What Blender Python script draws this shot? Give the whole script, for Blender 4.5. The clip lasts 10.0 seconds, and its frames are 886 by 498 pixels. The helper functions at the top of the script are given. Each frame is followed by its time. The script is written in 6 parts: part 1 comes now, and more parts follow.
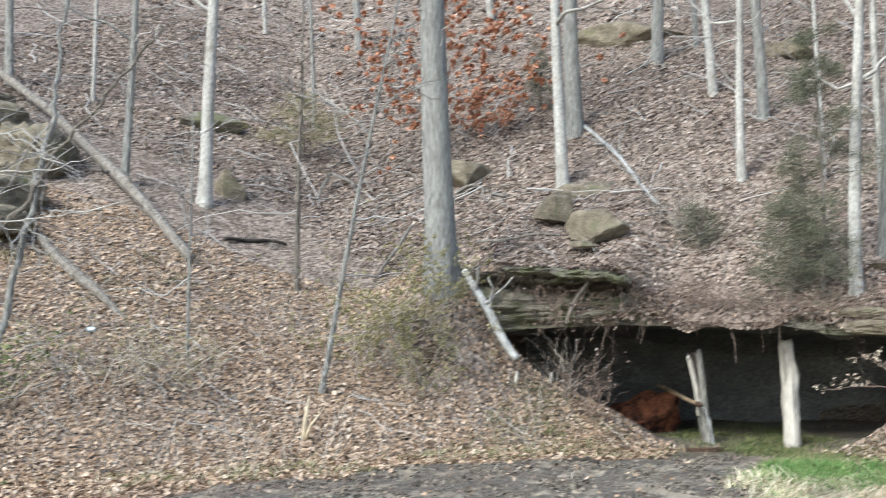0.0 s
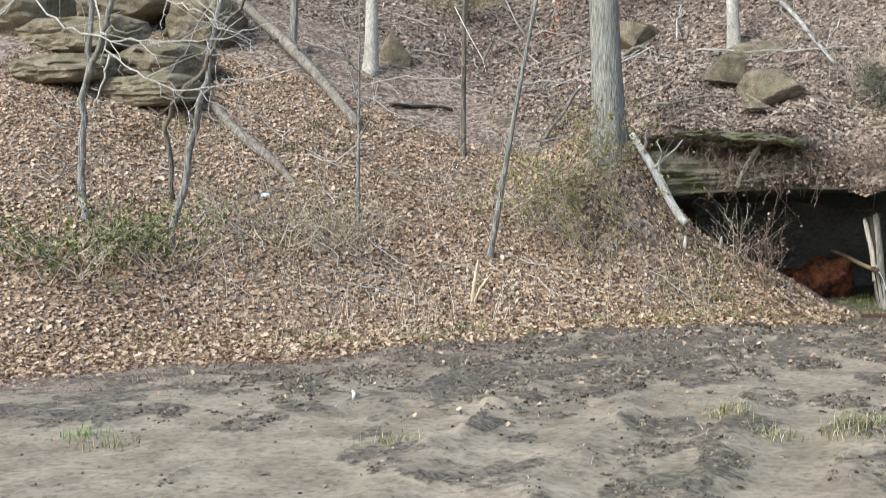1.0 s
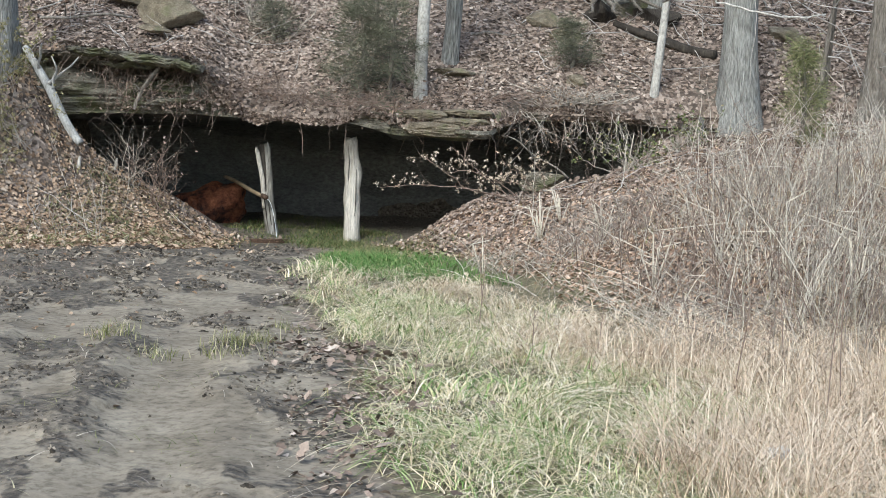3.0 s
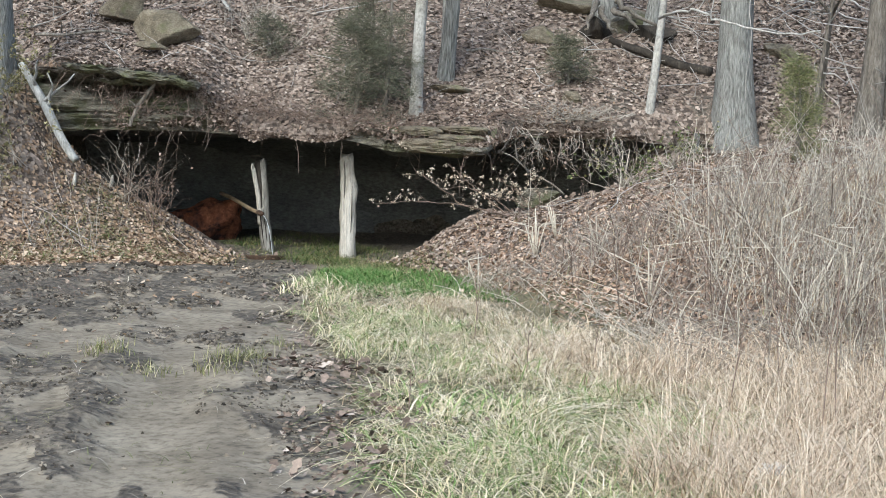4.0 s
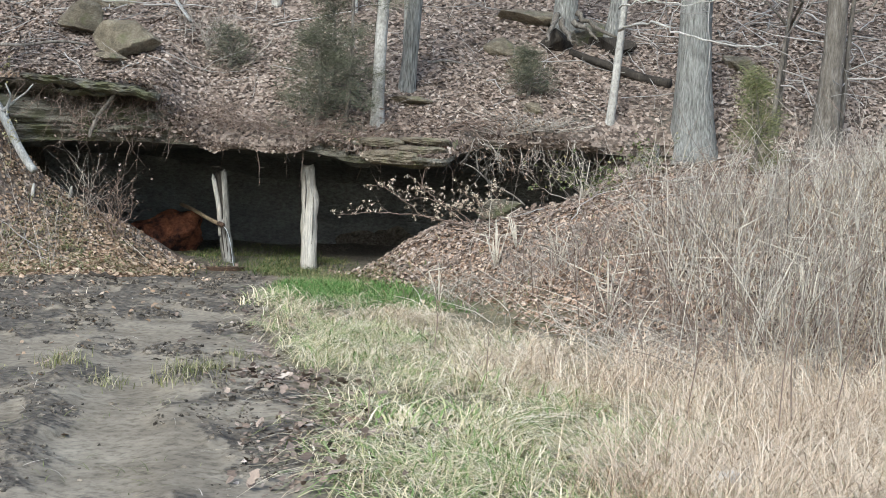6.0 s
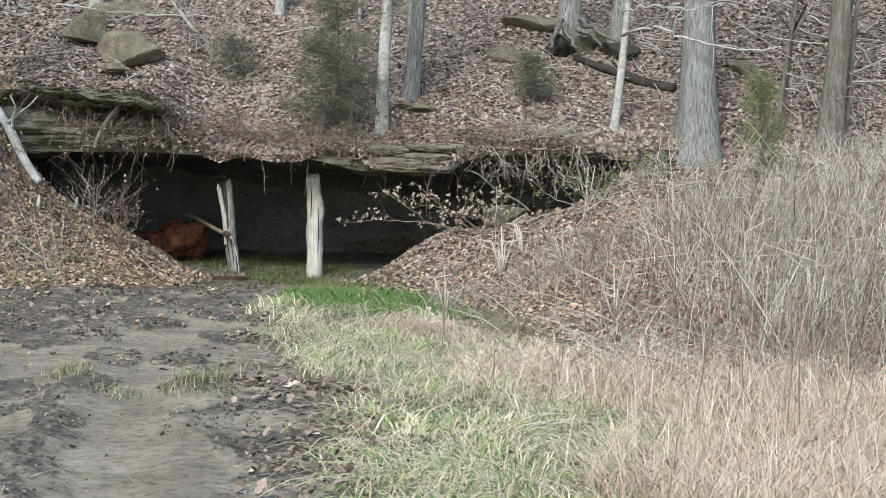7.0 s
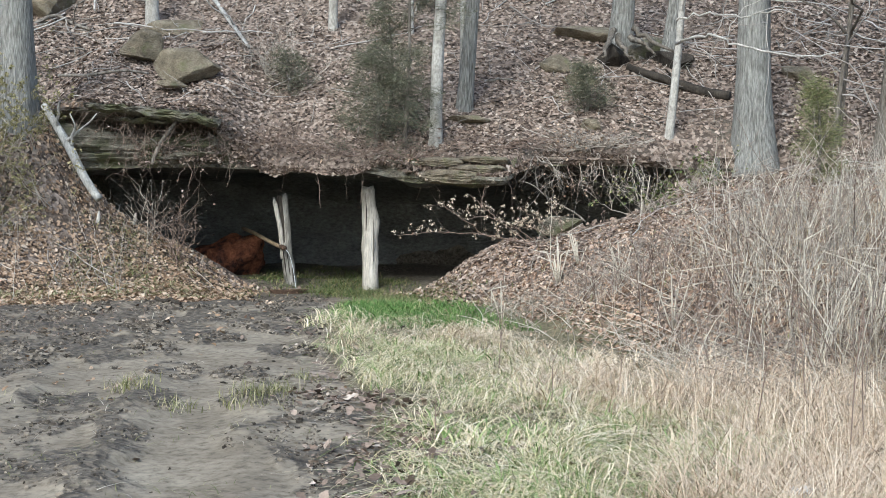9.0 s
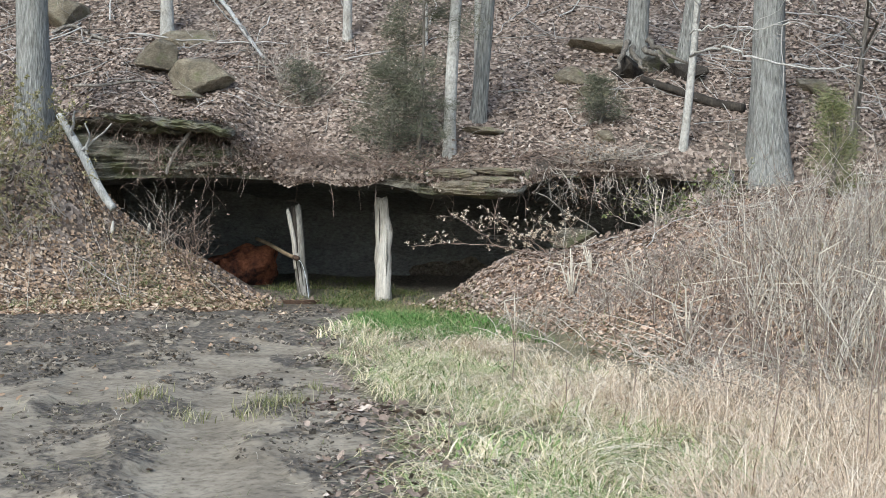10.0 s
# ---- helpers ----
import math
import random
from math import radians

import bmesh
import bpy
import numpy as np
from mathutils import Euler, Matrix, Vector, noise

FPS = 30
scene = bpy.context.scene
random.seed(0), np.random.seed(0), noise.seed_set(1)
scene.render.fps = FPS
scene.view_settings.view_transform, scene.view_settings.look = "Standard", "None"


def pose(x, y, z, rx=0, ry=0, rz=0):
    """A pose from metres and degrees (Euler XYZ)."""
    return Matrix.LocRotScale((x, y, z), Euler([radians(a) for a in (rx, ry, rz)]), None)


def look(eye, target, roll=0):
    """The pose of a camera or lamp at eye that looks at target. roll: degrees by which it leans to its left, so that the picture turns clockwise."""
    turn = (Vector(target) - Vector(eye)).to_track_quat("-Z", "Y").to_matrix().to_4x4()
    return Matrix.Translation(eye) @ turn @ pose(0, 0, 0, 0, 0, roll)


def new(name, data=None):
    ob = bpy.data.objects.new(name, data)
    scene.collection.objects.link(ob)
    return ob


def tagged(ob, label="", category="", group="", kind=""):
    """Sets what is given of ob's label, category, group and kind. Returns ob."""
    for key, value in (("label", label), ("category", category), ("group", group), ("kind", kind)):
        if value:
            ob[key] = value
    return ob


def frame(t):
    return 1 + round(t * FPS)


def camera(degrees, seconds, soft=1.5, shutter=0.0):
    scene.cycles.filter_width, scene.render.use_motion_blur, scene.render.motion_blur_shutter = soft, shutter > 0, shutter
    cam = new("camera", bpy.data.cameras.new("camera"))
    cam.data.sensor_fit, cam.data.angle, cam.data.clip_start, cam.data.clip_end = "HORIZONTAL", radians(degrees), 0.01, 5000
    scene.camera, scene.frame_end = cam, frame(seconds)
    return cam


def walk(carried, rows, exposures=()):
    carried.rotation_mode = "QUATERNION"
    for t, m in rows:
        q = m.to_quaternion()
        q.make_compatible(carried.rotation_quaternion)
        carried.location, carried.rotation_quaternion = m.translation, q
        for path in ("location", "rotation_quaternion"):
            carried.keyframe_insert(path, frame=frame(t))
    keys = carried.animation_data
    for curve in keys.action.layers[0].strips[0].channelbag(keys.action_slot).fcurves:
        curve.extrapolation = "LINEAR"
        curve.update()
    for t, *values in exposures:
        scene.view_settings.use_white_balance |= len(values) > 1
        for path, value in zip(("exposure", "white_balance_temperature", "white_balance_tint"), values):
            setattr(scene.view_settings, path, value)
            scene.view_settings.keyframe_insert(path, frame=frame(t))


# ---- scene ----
# ---- camera ----
cam = camera(37.645, 10.0, soft=0.6, shutter=0.24)
EYE = 1.70
# seconds, then x, y, z from the standing point, turn to the right, tilt up, lean
PATH = [
    (0.0, -0.061, -0.004, 0.048, -20.04, 3.07, -0.79),
    (0.5, -0.110, -0.041, 0.054, -26.07, 0.62, -1.34),
    (1.0, -0.133, -0.042, 0.041, -27.22, -2.74, -1.06),
    (1.5, -0.131, -0.028, -0.002, -22.49, -6.81, -0.37),
    (2.0, -0.104, -0.003, -0.028, -11.60, -9.16, 1.11),
    (2.5, -0.044, -0.021, 0.004, -2.22, -6.05, 2.37),
    (2.7, -0.036, -0.009, 0.011, -1.07, -5.97, 2.52),
    (3.8, -0.018, 0.018, 0.011, -1.90, -4.79, 2.32),
    (4.0, -0.013, 0.020, 0.005, -1.13, -4.97, 2.44),
    (4.5, -0.024, 0.012, -0.002, -0.85, -5.23, 2.52),
    (5.0, -0.023, 0.016, -0.005, -0.54, -5.15, 2.72),
    (5.5, -0.008, 0.010, -0.001, -0.23, -4.90, 2.82),
    (5.7, 0.002, 0.004, 0.001, 0.22, -4.63, 2.78),
    (6.8, 0.019, 0.010, 0.001, 0.35, -4.19, 2.04),
    (7.0, 0.018, 0.012, -0.001, 0.19, -4.09, 1.86),
    (7.5, 0.002, 0.000, -0.001, 0.00, -4.20, 1.50),
    (8.0, -0.005, 0.001, 0.000, -0.71, -4.10, 1.32),
    (8.5, 0.000, -0.007, 0.003, -0.96, -3.94, 1.32),
    (9.0, -0.006, -0.003, 0.003, -2.18, -3.65, 1.07),
    (9.5, -0.012, -0.002, 0.009, -2.40, -3.26, 1.26),
    (10.0, -0.020, 0.007, 0.006, -2.73, -3.18, 1.31),
]


def held(dx, dy, dz, turn, tilt, lean):
    a, b = radians(turn), radians(tilt)
    eye = Vector((dx, dy, EYE + dz))
    ahead = Vector((math.sin(a) * math.cos(b), math.cos(a) * math.cos(b), math.sin(b)))
    return look(eye, eye + ahead, lean)


walk(cam, [(t, held(*row)) for t, *row in PATH], exposures=((0.0, 1.08, 5900, 2), (0.5, 1.08, 6100, 2), (1.0, 0.94, 6250, 3), (1.5, 0.80, 6300, 4), (2.0, 0.75, 6250, 4), (2.7, 0.67, 5900, 2), (10.0, 0.67, 5850, 2)))

# ---- light: a bright overcast winter day ----
SUN_ELEVATION, SUN_TURN = radians(42), radians(205)
world = bpy.data.worlds.new("world")
scene.world = world
world.use_nodes = True
sky = world.node_tree.nodes.new("ShaderNodeTexSky")
sky.sky_type, sky.sun_disc, sky.sun_elevation, sky.sun_rotation = "NISHITA", False, SUN_ELEVATION, SUN_TURN
sky.air_density, sky.dust_density, sky.ozone_density = 1.0, 3.0, 1.0
world.node_tree.links.new(sky.outputs["Color"], world.node_tree.nodes["Background"].inputs["Color"])
world.node_tree.nodes["Background"].inputs["Strength"].default_value = 0.15
lamp = bpy.data.lights.new("sun", "SUN")
lamp.energy, lamp.angle, lamp.color = 1.7, radians(22), (1.0, 0.98, 0.95)
sun = new("sun", lamp)
way = Vector((math.sin(SUN_TURN) * math.cos(SUN_ELEVATION), math.cos(SUN_TURN) * math.cos(SUN_ELEVATION), math.sin(SUN_ELEVATION)))
sun.matrix_world = look(way * 60, (0, 0, 0))

# ---- terrain: heights of the ground and of the hillside above the rock shelter ----
def vnoise(x, y, seed=0):
    """Smooth value noise between -1 and 1 on arrays."""
    x, y = np.asarray(x, float), np.asarray(y, float)
    xi, yi = np.floor(x), np.floor(y)
    fx, fy = x - xi, y - yi
    fx, fy = fx * fx * (3 - 2 * fx), fy * fy * (3 - 2 * fy)

    def corner(a, b):
        s = np.sin(a * 127.1 + b * 311.7 + seed * 74.7) * 43758.5453
        return 2 * (s - np.floor(s)) - 1
    top = corner(xi, yi) * (1 - fx) + corner(xi + 1, yi) * fx
    low = corner(xi, yi + 1) * (1 - fx) + corner(xi + 1, yi + 1) * fx
    return top * (1 - fy) + low * fy


def fbm(x, y, seed=0, octaves=4):
    total, gain = 0.0, 1.0
    for o in range(octaves):
        total = total + gain * vnoise(x * 2 ** o, y * 2 ** o, seed + o)
        gain *= 0.5
    return total


def step(a, b, v):
    w = np.clip((np.asarray(v, float) - a) / (b - a), 0, 1)
    return w * w * (3 - 2 * w)


def smax(a, b, k):
    w = np.clip(0.5 + 0.5 * (a - b) / k, 0, 1)
    return b * (1 - w) + a * w + k * w * (1 - w)


CAVE_X0, CAVE_X1, LIP_Y, CAVE_BACK = -6.3, 2.6, 18.3, 22.4


def lip_line(x):
    """How far the rock lip stands, for each x."""
    x = np.asarray(x, float)
    return LIP_Y - 0.25 * step(-3.3, -6.5, x) + 0.13 * vnoise(x * 0.9, x * 0 + 3.3, 5) - 0.3 * step(-1.6, -0.9, x) * step(0.5, 0.1, x) + 0.5 * step(0.1, 0.8, x)


def bank(x, y):
    d = (x + 4.0) * -0.73 + (y - 16.9) * 0.68
    d = d + 0.25 * vnoise(x * 0.5, y * 0.5, 21) - 0.3 * step(-6.0, -4.0, x)
    d = np.where(d > 26, 26 + 12 * np.tanh((d - 26) / 30), d)
    knoll = 1.15 * np.exp(-((x + 6.7) ** 2 / 0.95 + (y - 18.0) ** 2 / 1.3))
    return np.where(d > 0, 0.5 * d, 0.02 * np.maximum(d, -6)) + knoll


def mound_d(x, y):
    return x - (-1.15 + (18.0 - y) * 0.38)


def mound(x, y):
    d = x - (-1.15 + (18.0 - y) * 0.38) + 0.25 * vnoise(x * 0.7, y * 0.7, 31)
    return np.where(d > 0, 2.4 * (1 - np.exp(-np.maximum(d, 0) / 4.2)), 0.03 * np.maximum(d, -4)) * step(7.5, 12.5, y) - 0.3 * step(0.1, 0.8, x) * step(2.8, 1.8, x) * step(16.3, 17.8, y)


def bench(x):
    """The top of the upper ledge, which drops away to the right."""
    return 2.46 - 0.09 * (np.clip(x, -6.2, -3.4) + 5.0) + 0.05 * vnoise(np.asarray(x, float) * 2.1, np.asarray(x, float) * 0, 17)


def hill(x, y):
    d = y - LIP_Y
    d = np.where(d > 32, 32 + 12 * np.tanh((d - 32) / 30), d)
    h = 1.78 + 0.56 * d
    h = h + (np.maximum(h, bench(x) + 0.36 * d) - h) * step(-3.3, -4.1, x) * step(-6.9, -6.0, x)
    soft = step(0.1, 0.6, x) + step(-3.5, -3.0, x) * step(-1.5, -2.0, x)
    return h - 0.2 * soft * np.exp(-np.maximum(y - lip_line(x), 0) / 0.22)


def edge_x(y):
    """Where the bare track ends and the grass begins."""
    return -0.55 - 0.19 * (np.clip(y, 4.0, 13.3) - 6.5) - 0.15 * step(12.0, 15.0, y)


def foot(x, y):
    """Distance up the bank from the line of its foot."""
    return (x + 4.0) * -0.73 + (y - 16.9) * 0.68


def across(x, y):
    """Place across the wheel ruts, which run away from the viewer and bear left."""
    return x + 0.2 * (y - 6.0) + 0.10 * vnoise(x * 0.6, y * 0.45, 8)


RIDGES = ((-1.12, 0.11, 0.055), (-1.86, 0.14, 0.065), (-2.72, 0.17, 0.05), (-3.65, 0.22, 0.06))


def ridged(x, y):
    u = across(x, y)
    total = 0.0
    for i, (at, wide, high) in enumerate(RIDGES):
        total = total + high / 0.06 * np.exp(-((u - at) / wide) ** 2) * (0.55 + 0.6 * vnoise(x * 1.1 + 5 * i, y * 1.6, 140 + i))
    return np.clip(total, 0, 1.3) * step(11.5, 9.0, y)


def turned(x, y, scale, seed, octaves=3):
    """Noise on axes turned away from the mesh's own."""
    return fbm((0.83 * x + 0.56 * y) * scale, (0.83 * y - 0.56 * x) * scale, seed, octaves)


def flat(x, y):
    z = 0.03 * fbm(x * 0.6, y * 0.6, 2)
    mud, rough = mud_zone(x, y), churn(x, y)
    u = across(x, y)
    wheel = 0.035 * np.cos((u + 1.5) * 7.2) * step(11.5, 8.5, y) * step(-4.2, -3.2, u)
    z = z + mud * (0.05 * ridged(x, y) - wheel + 0.012 * turned(x, y, 1.4, 9))
    clots = 0.025 + np.maximum(turned(x, y, 3.4, 15), 0) * 0.05
    return z + mud * (rough * clots + 0.014 * np.maximum(turned(x, y, 2.6, 18, 2), 0))


def churn(x, y):
    """1 where the mud is trodden and clotted, 0 where wheels have smeared it smooth."""
    d = foot(x, y)
    far = 1.1 * step(-5.8, -3.8, d + 0.4 * vnoise(x * 0.8, y * 0.8, 151))
    patch = 1.3 * np.exp(-((x + 0.78) ** 2 / 0.07 + (y - 7.45) ** 2 / 0.35))
    seam = 0.35 * step(0.55, 0.15, np.abs(x - edge_x(y) + 0.2)) * step(5.6, 7.0, y)
    smear = 0.3 * step(8.0, 6.3, y)
    return step(-0.22, 0.3, 0.5 * fbm(across(x, y) * 1.25, y * 0.5, 54, 3) + 0.95 * fbm(across(x, y) * 3.4, y * 1.5, 56, 5) + far + patch + seam + 0.5 * ridged(x, y) - smear - 0.27)


def mud_zone(x, y):
    """1 where the bare, churned mud of the track lies."""
    edge = edge_x(y) + 0.22 * turned(x, y, 1.1, 41)
    far = foot(x, y) + 1.4 + 0.9 * step(-6.2, -7.6, x) + 0.42 * turned(x, y, 0.9, 42, 4)
    far = far - 1.6 * step(-3.6, -3.0, x)
    return step(0.1, -0.14, x - edge) * step(0.18, -0.18, far) * step(18.6, 17.6, y)


def lower(x, y):
    """The ground sheet: flats, banks, the floor of the shelter, and the hill around it."""
    x, y = np.asarray(x, float), np.asarray(y, float)
    lip = lip_line(x)
    low = smax(smax(flat(x, y), bank(x, y), 0.25), mound(x, y), 0.25)
    low = low - 0.19 * step(14.6, 17.3, y) * step(-4.3, -3.5, x) * step(0.2, -1.0, x)
    relief = 0.12 * fbm(x * 0.35, y * 0.35, 3) + 0.05 * fbm(x * 1.3, y * 1.3, 4)
    up = smax(hill(x, y), bank(x, y), 0.5) + relief * step(18.6, 21, y)
    inside = step(CAVE_X0 - 0.2, CAVE_X0 + 0.5, x) * step(CAVE_X1 + 0.2, CAVE_X1 - 0.5, x)
    behind = y - lip
    floor = -0.03 + 0.05 * fbm(x * 1.1, y * 1.1, 6) + np.minimum(low + 0.03, 1.25) * step(0.7, 0.0, behind)
    back = step(CAVE_BACK, CAVE_BACK + 0.25, y)
    cave = floor * (1 - back) + up * back
    outside = np.where(behind > 0, np.maximum(up, low), low)
    outside = low + (outside - low) * step(-0.4, 0.9, behind)
    cave = np.where(behind < 0, low, cave)
    return outside * (1 - inside) + cave * inside


def upper(x, y):
    """The walkable surface seen from outside: as lower(), with the roof of the shelter."""
    x, y = np.asarray(x, float), np.asarray(y, float)
    relief = 0.12 * fbm(x * 0.35, y * 0.35, 3) + 0.05 * fbm(x * 1.3, y * 1.3, 4)
    up = smax(hill(x, y), bank(x, y), 0.5) + relief * step(18.6, 21, y)
    return np.where(y > lip_line(x), np.maximum(up, lower(x, y)), lower(x, y))

# ---- materials ----
def shader(name, rough=0.9):
    m = bpy.data.materials.new(name)
    m.use_nodes = True
    nodes, links = m.node_tree.nodes, m.node_tree.links
    out = nodes["Principled BSDF"]
    out.inputs["Roughness"].default_value = rough
    out.inputs["Specular IOR Level"].default_value = 0.25
    return m, nodes, links, out


def texture(nodes, links, kind, scale, detail=4.0, stretch=(1, 1, 1), source="Object"):
    place = nodes.new("ShaderNodeTexCoord")
    turn = nodes.new("ShaderNodeMapping")
    turn.inputs["Scale"].default_value = stretch
    links.new(place.outputs[source], turn.inputs["Vector"])
    tex = nodes.new("ShaderNodeTexNoise" if kind == "noise" else "ShaderNodeTexVoronoi")
    tex.inputs["Scale"].default_value = scale
    if kind == "noise":
        tex.inputs["Detail"].default_value = detail
        tex.inputs["Roughness"].default_value = 0.65
    links.new(turn.outputs["Vector"], tex.inputs["Vector"])
    return tex


def ramp(nodes, links, value, stops):
    r = nodes.new("ShaderNodeValToRGB")
    while len(r.color_ramp.elements) < len(stops):
        r.color_ramp.elements.new(0.5)
    for e, (at, colour) in zip(r.color_ramp.elements, stops):
        e.position, e.color = at, (*colour, 1)
    links.new(value, r.inputs["Fac"])
    return r.outputs["Color"]


def mix(nodes, links, fac, a, b, mode="MIX"):
    n = nodes.new("ShaderNodeMix")
    n.data_type, n.blend_type = "RGBA", mode
    if isinstance(fac, (int, float)):
        n.inputs["Factor"].default_value = fac
    else:
        links.new(fac, n.inputs["Factor"])
    for key, v in ((6, a), (7, b)):
        if isinstance(v, tuple):
            n.inputs[key].default_value = (*v, 1)
        else:
            links.new(v, n.inputs[key])
    return n.outputs[2]


def bump(nodes, links, out, height, strength, distance):
    b = nodes.new("ShaderNodeBump")
    b.inputs["Strength"].default_value, b.inputs["Distance"].default_value = strength, distance
    links.new(height, b.inputs["Height"])
    links.new(b.outputs["Normal"], out.inputs["Normal"])


def surface(name, stops, scale=6.0, fine=60.0, stretch=(1, 1, 1), rough=0.9, relief=0.6, distance=0.02, tint=None):
    """A rough natural surface: a colour ramp over coarse noise, fine grain over it, and bump."""
    m, nodes, links, out = shader(name, rough)
    coarse, grain = texture(nodes, links, "noise", scale, 6, stretch), texture(nodes, links, "noise", fine, 4, stretch)
    colour = ramp(nodes, links, coarse.outputs["Fac"], stops)
    dark = ramp(nodes, links, grain.outputs["Fac"], [(0.3, (0.55, 0.55, 0.55)), (0.7, (1.25, 1.25, 1.25))])
    colour = mix(nodes, links, 1.0, colour, dark, "MULTIPLY")
    if tint:
        patch = texture(nodes, links, "noise", tint[0], 3)
        mask = ramp(nodes, links, patch.outputs["Fac"], [(tint[1], (0, 0, 0)), (tint[1] + 0.12, (1, 1, 1))])
        colour = mix(nodes, links, mask, colour, tint[2])
    links.new(colour, out.inputs["Base Color"])
    both = nodes.new("ShaderNodeMath")
    both.operation = "ADD"
    links.new(coarse.outputs["Fac"], both.inputs[0])
    links.new(grain.outputs["Fac"], both.inputs[1])
    bump(nodes, links, out, both.outputs[0], relief, distance)
    return m


def scattered(name, stops, rough=0.85, thin=0.0, spec=0.2):
    """For joined small pieces: each island takes its own colour from the ramp."""
    m, nodes, links, out = shader(name, rough)
    out.inputs["Specular IOR Level"].default_value = spec
    geo = nodes.new("ShaderNodeNewGeometry")
    colour = ramp(nodes, links, geo.outputs["Random Per Island"], stops)
    grain = texture(nodes, links, "noise", 45, 2)
    dark = ramp(nodes, links, grain.outputs["Fac"], [(0.3, (0.75, 0.75, 0.75)), (0.7, (1.15, 1.15, 1.15))])
    links.new(mix(nodes, links, 1.0, colour, dark, "MULTIPLY"), out.inputs["Base Color"])
    if thin:
        out.inputs["Transmission Weight"].default_value = 0.0
        out.inputs["Subsurface Weight"].default_value = 0.0
    return m


LEAF_STOPS = [(0.0, (0.058, 0.042, 0.034)), (0.22, (0.162, 0.121, 0.096)), (0.55, (0.262, 0.20, 0.161)), (0.85, (0.365, 0.288, 0.236)), (1.0, (0.50, 0.425, 0.362))]
M_LEAF = scattered("fallen_leaves", LEAF_STOPS)
M_LEAF_BANK = scattered("bank_leaves", [(0.0, (0.11, 0.069, 0.045)), (0.22, (0.26, 0.175, 0.112)), (0.55, (0.38, 0.27, 0.182)), (0.85, (0.485, 0.36, 0.255)), (1.0, (0.60, 0.48, 0.365))])
M_LEAF_MOUND = scattered("mound_leaves", [(0.0, (0.12, 0.073, 0.05)), (0.25, (0.28, 0.185, 0.127)), (0.6, (0.41, 0.285, 0.205)), (0.9, (0.53, 0.395, 0.295)), (1.0, (0.66, 0.53, 0.42))])
M_LEAF_TAN = scattered("oak_leaves", [(0.0, (0.17, 0.11, 0.07)), (0.35, (0.33, 0.225, 0.15)), (0.7, (0.47, 0.345, 0.245)), (1.0, (0.62, 0.51, 0.40))])
M_LEAF_RUST = scattered("rust_leaves", [(0.0, (0.34, 0.15, 0.085)), (0.5, (0.50, 0.25, 0.155)), (1.0, (0.62, 0.37, 0.25))])
M_GRASS_TAN = scattered("dry_grass", [(0.0, (0.31, 0.23, 0.145)), (0.4, (0.58, 0.46, 0.32)), (0.75, (0.78, 0.655, 0.49)), (1.0, (0.91, 0.82, 0.67))])
M_GRASS_PINK = scattered("tan_grass", [(0.0, (0.28, 0.20, 0.13)), (0.35, (0.56, 0.425, 0.30)), (0.7, (0.77, 0.62, 0.465)), (1.0, (0.90, 0.785, 0.63))])
M_GRASS_LUSH = scattered("lush_grass", [(0.0, (0.11, 0.185, 0.05)), (0.22, (0.23, 0.335, 0.105)), (0.40, (0.46, 0.50, 0.24)), (0.5, (0.60, 0.52, 0.32)), (0.75, (0.72, 0.61, 0.42)), (1.0, (0.85, 0.76, 0.58))])
M_GRASS_MIX = scattered("mixed_grass", [(0.0, (0.11, 0.165, 0.045)), (0.22, (0.25, 0.30, 0.11)), (0.36, (0.56, 0.485, 0.28)), (0.7, (0.77, 0.655, 0.465)), (1.0, (0.90, 0.82, 0.66))])
M_GRASS_GREEN = scattered("green_grass", [(0.0, (0.06, 0.135, 0.03)), (0.5, (0.125, 0.235, 0.06)), (0.85, (0.21, 0.32, 0.10)), (1.0, (0.42, 0.39, 0.20))])
M_GRASS_DAMP = scattered("damp_grass", [(0.0, (0.05, 0.085, 0.025)), (0.4, (0.12, 0.165, 0.055)), (0.7, (0.22, 0.23, 0.09)), (1.0, (0.40, 0.33, 0.19))])
M_CANE = scattered("dry_canes", [(0.0, (0.19, 0.155, 0.125)), (0.35, (0.35, 0.305, 0.26)), (0.7, (0.49, 0.44, 0.375)), (1.0, (0.70, 0.64, 0.54))])
M_CANE_PALE = scattered("pale_stalks", [(0.0, (0.36, 0.31, 0.24)), (0.5, (0.55, 0.49, 0.40)), (1.0, (0.75, 0.70, 0.60))])
M_CANE_BROWN = scattered("brown_canes", [(0.0, (0.12, 0.085, 0.066)), (0.6, (0.25, 0.185, 0.15)), (1.0, (0.38, 0.295, 0.24))])
M_TUFT = scattered("muddy_grass", [(0.0, (0.09, 0.10, 0.045)), (0.4, (0.19, 0.20, 0.08)), (0.75, (0.33, 0.30, 0.17)), (1.0, (0.48, 0.43, 0.29))])
M_TWIG = scattered("grey_twigs", [(0.0, (0.20, 0.175, 0.15)), (0.5, (0.36, 0.335, 0.305)), (1.0, (0.55, 0.52, 0.485))])
M_CEDAR = scattered("cedar_needles", [(0.0, (0.07, 0.08, 0.05)), (0.5, (0.125, 0.13, 0.085)), (0.9, (0.19, 0.185, 0.13)), (1.0, (0.28, 0.23, 0.17))])
M_CEDAR_LIGHT = scattered("light_cedar_needles", [(0.0, (0.17, 0.155, 0.07)), (0.5, (0.29, 0.265, 0.13)), (1.0, (0.44, 0.39, 0.22))])
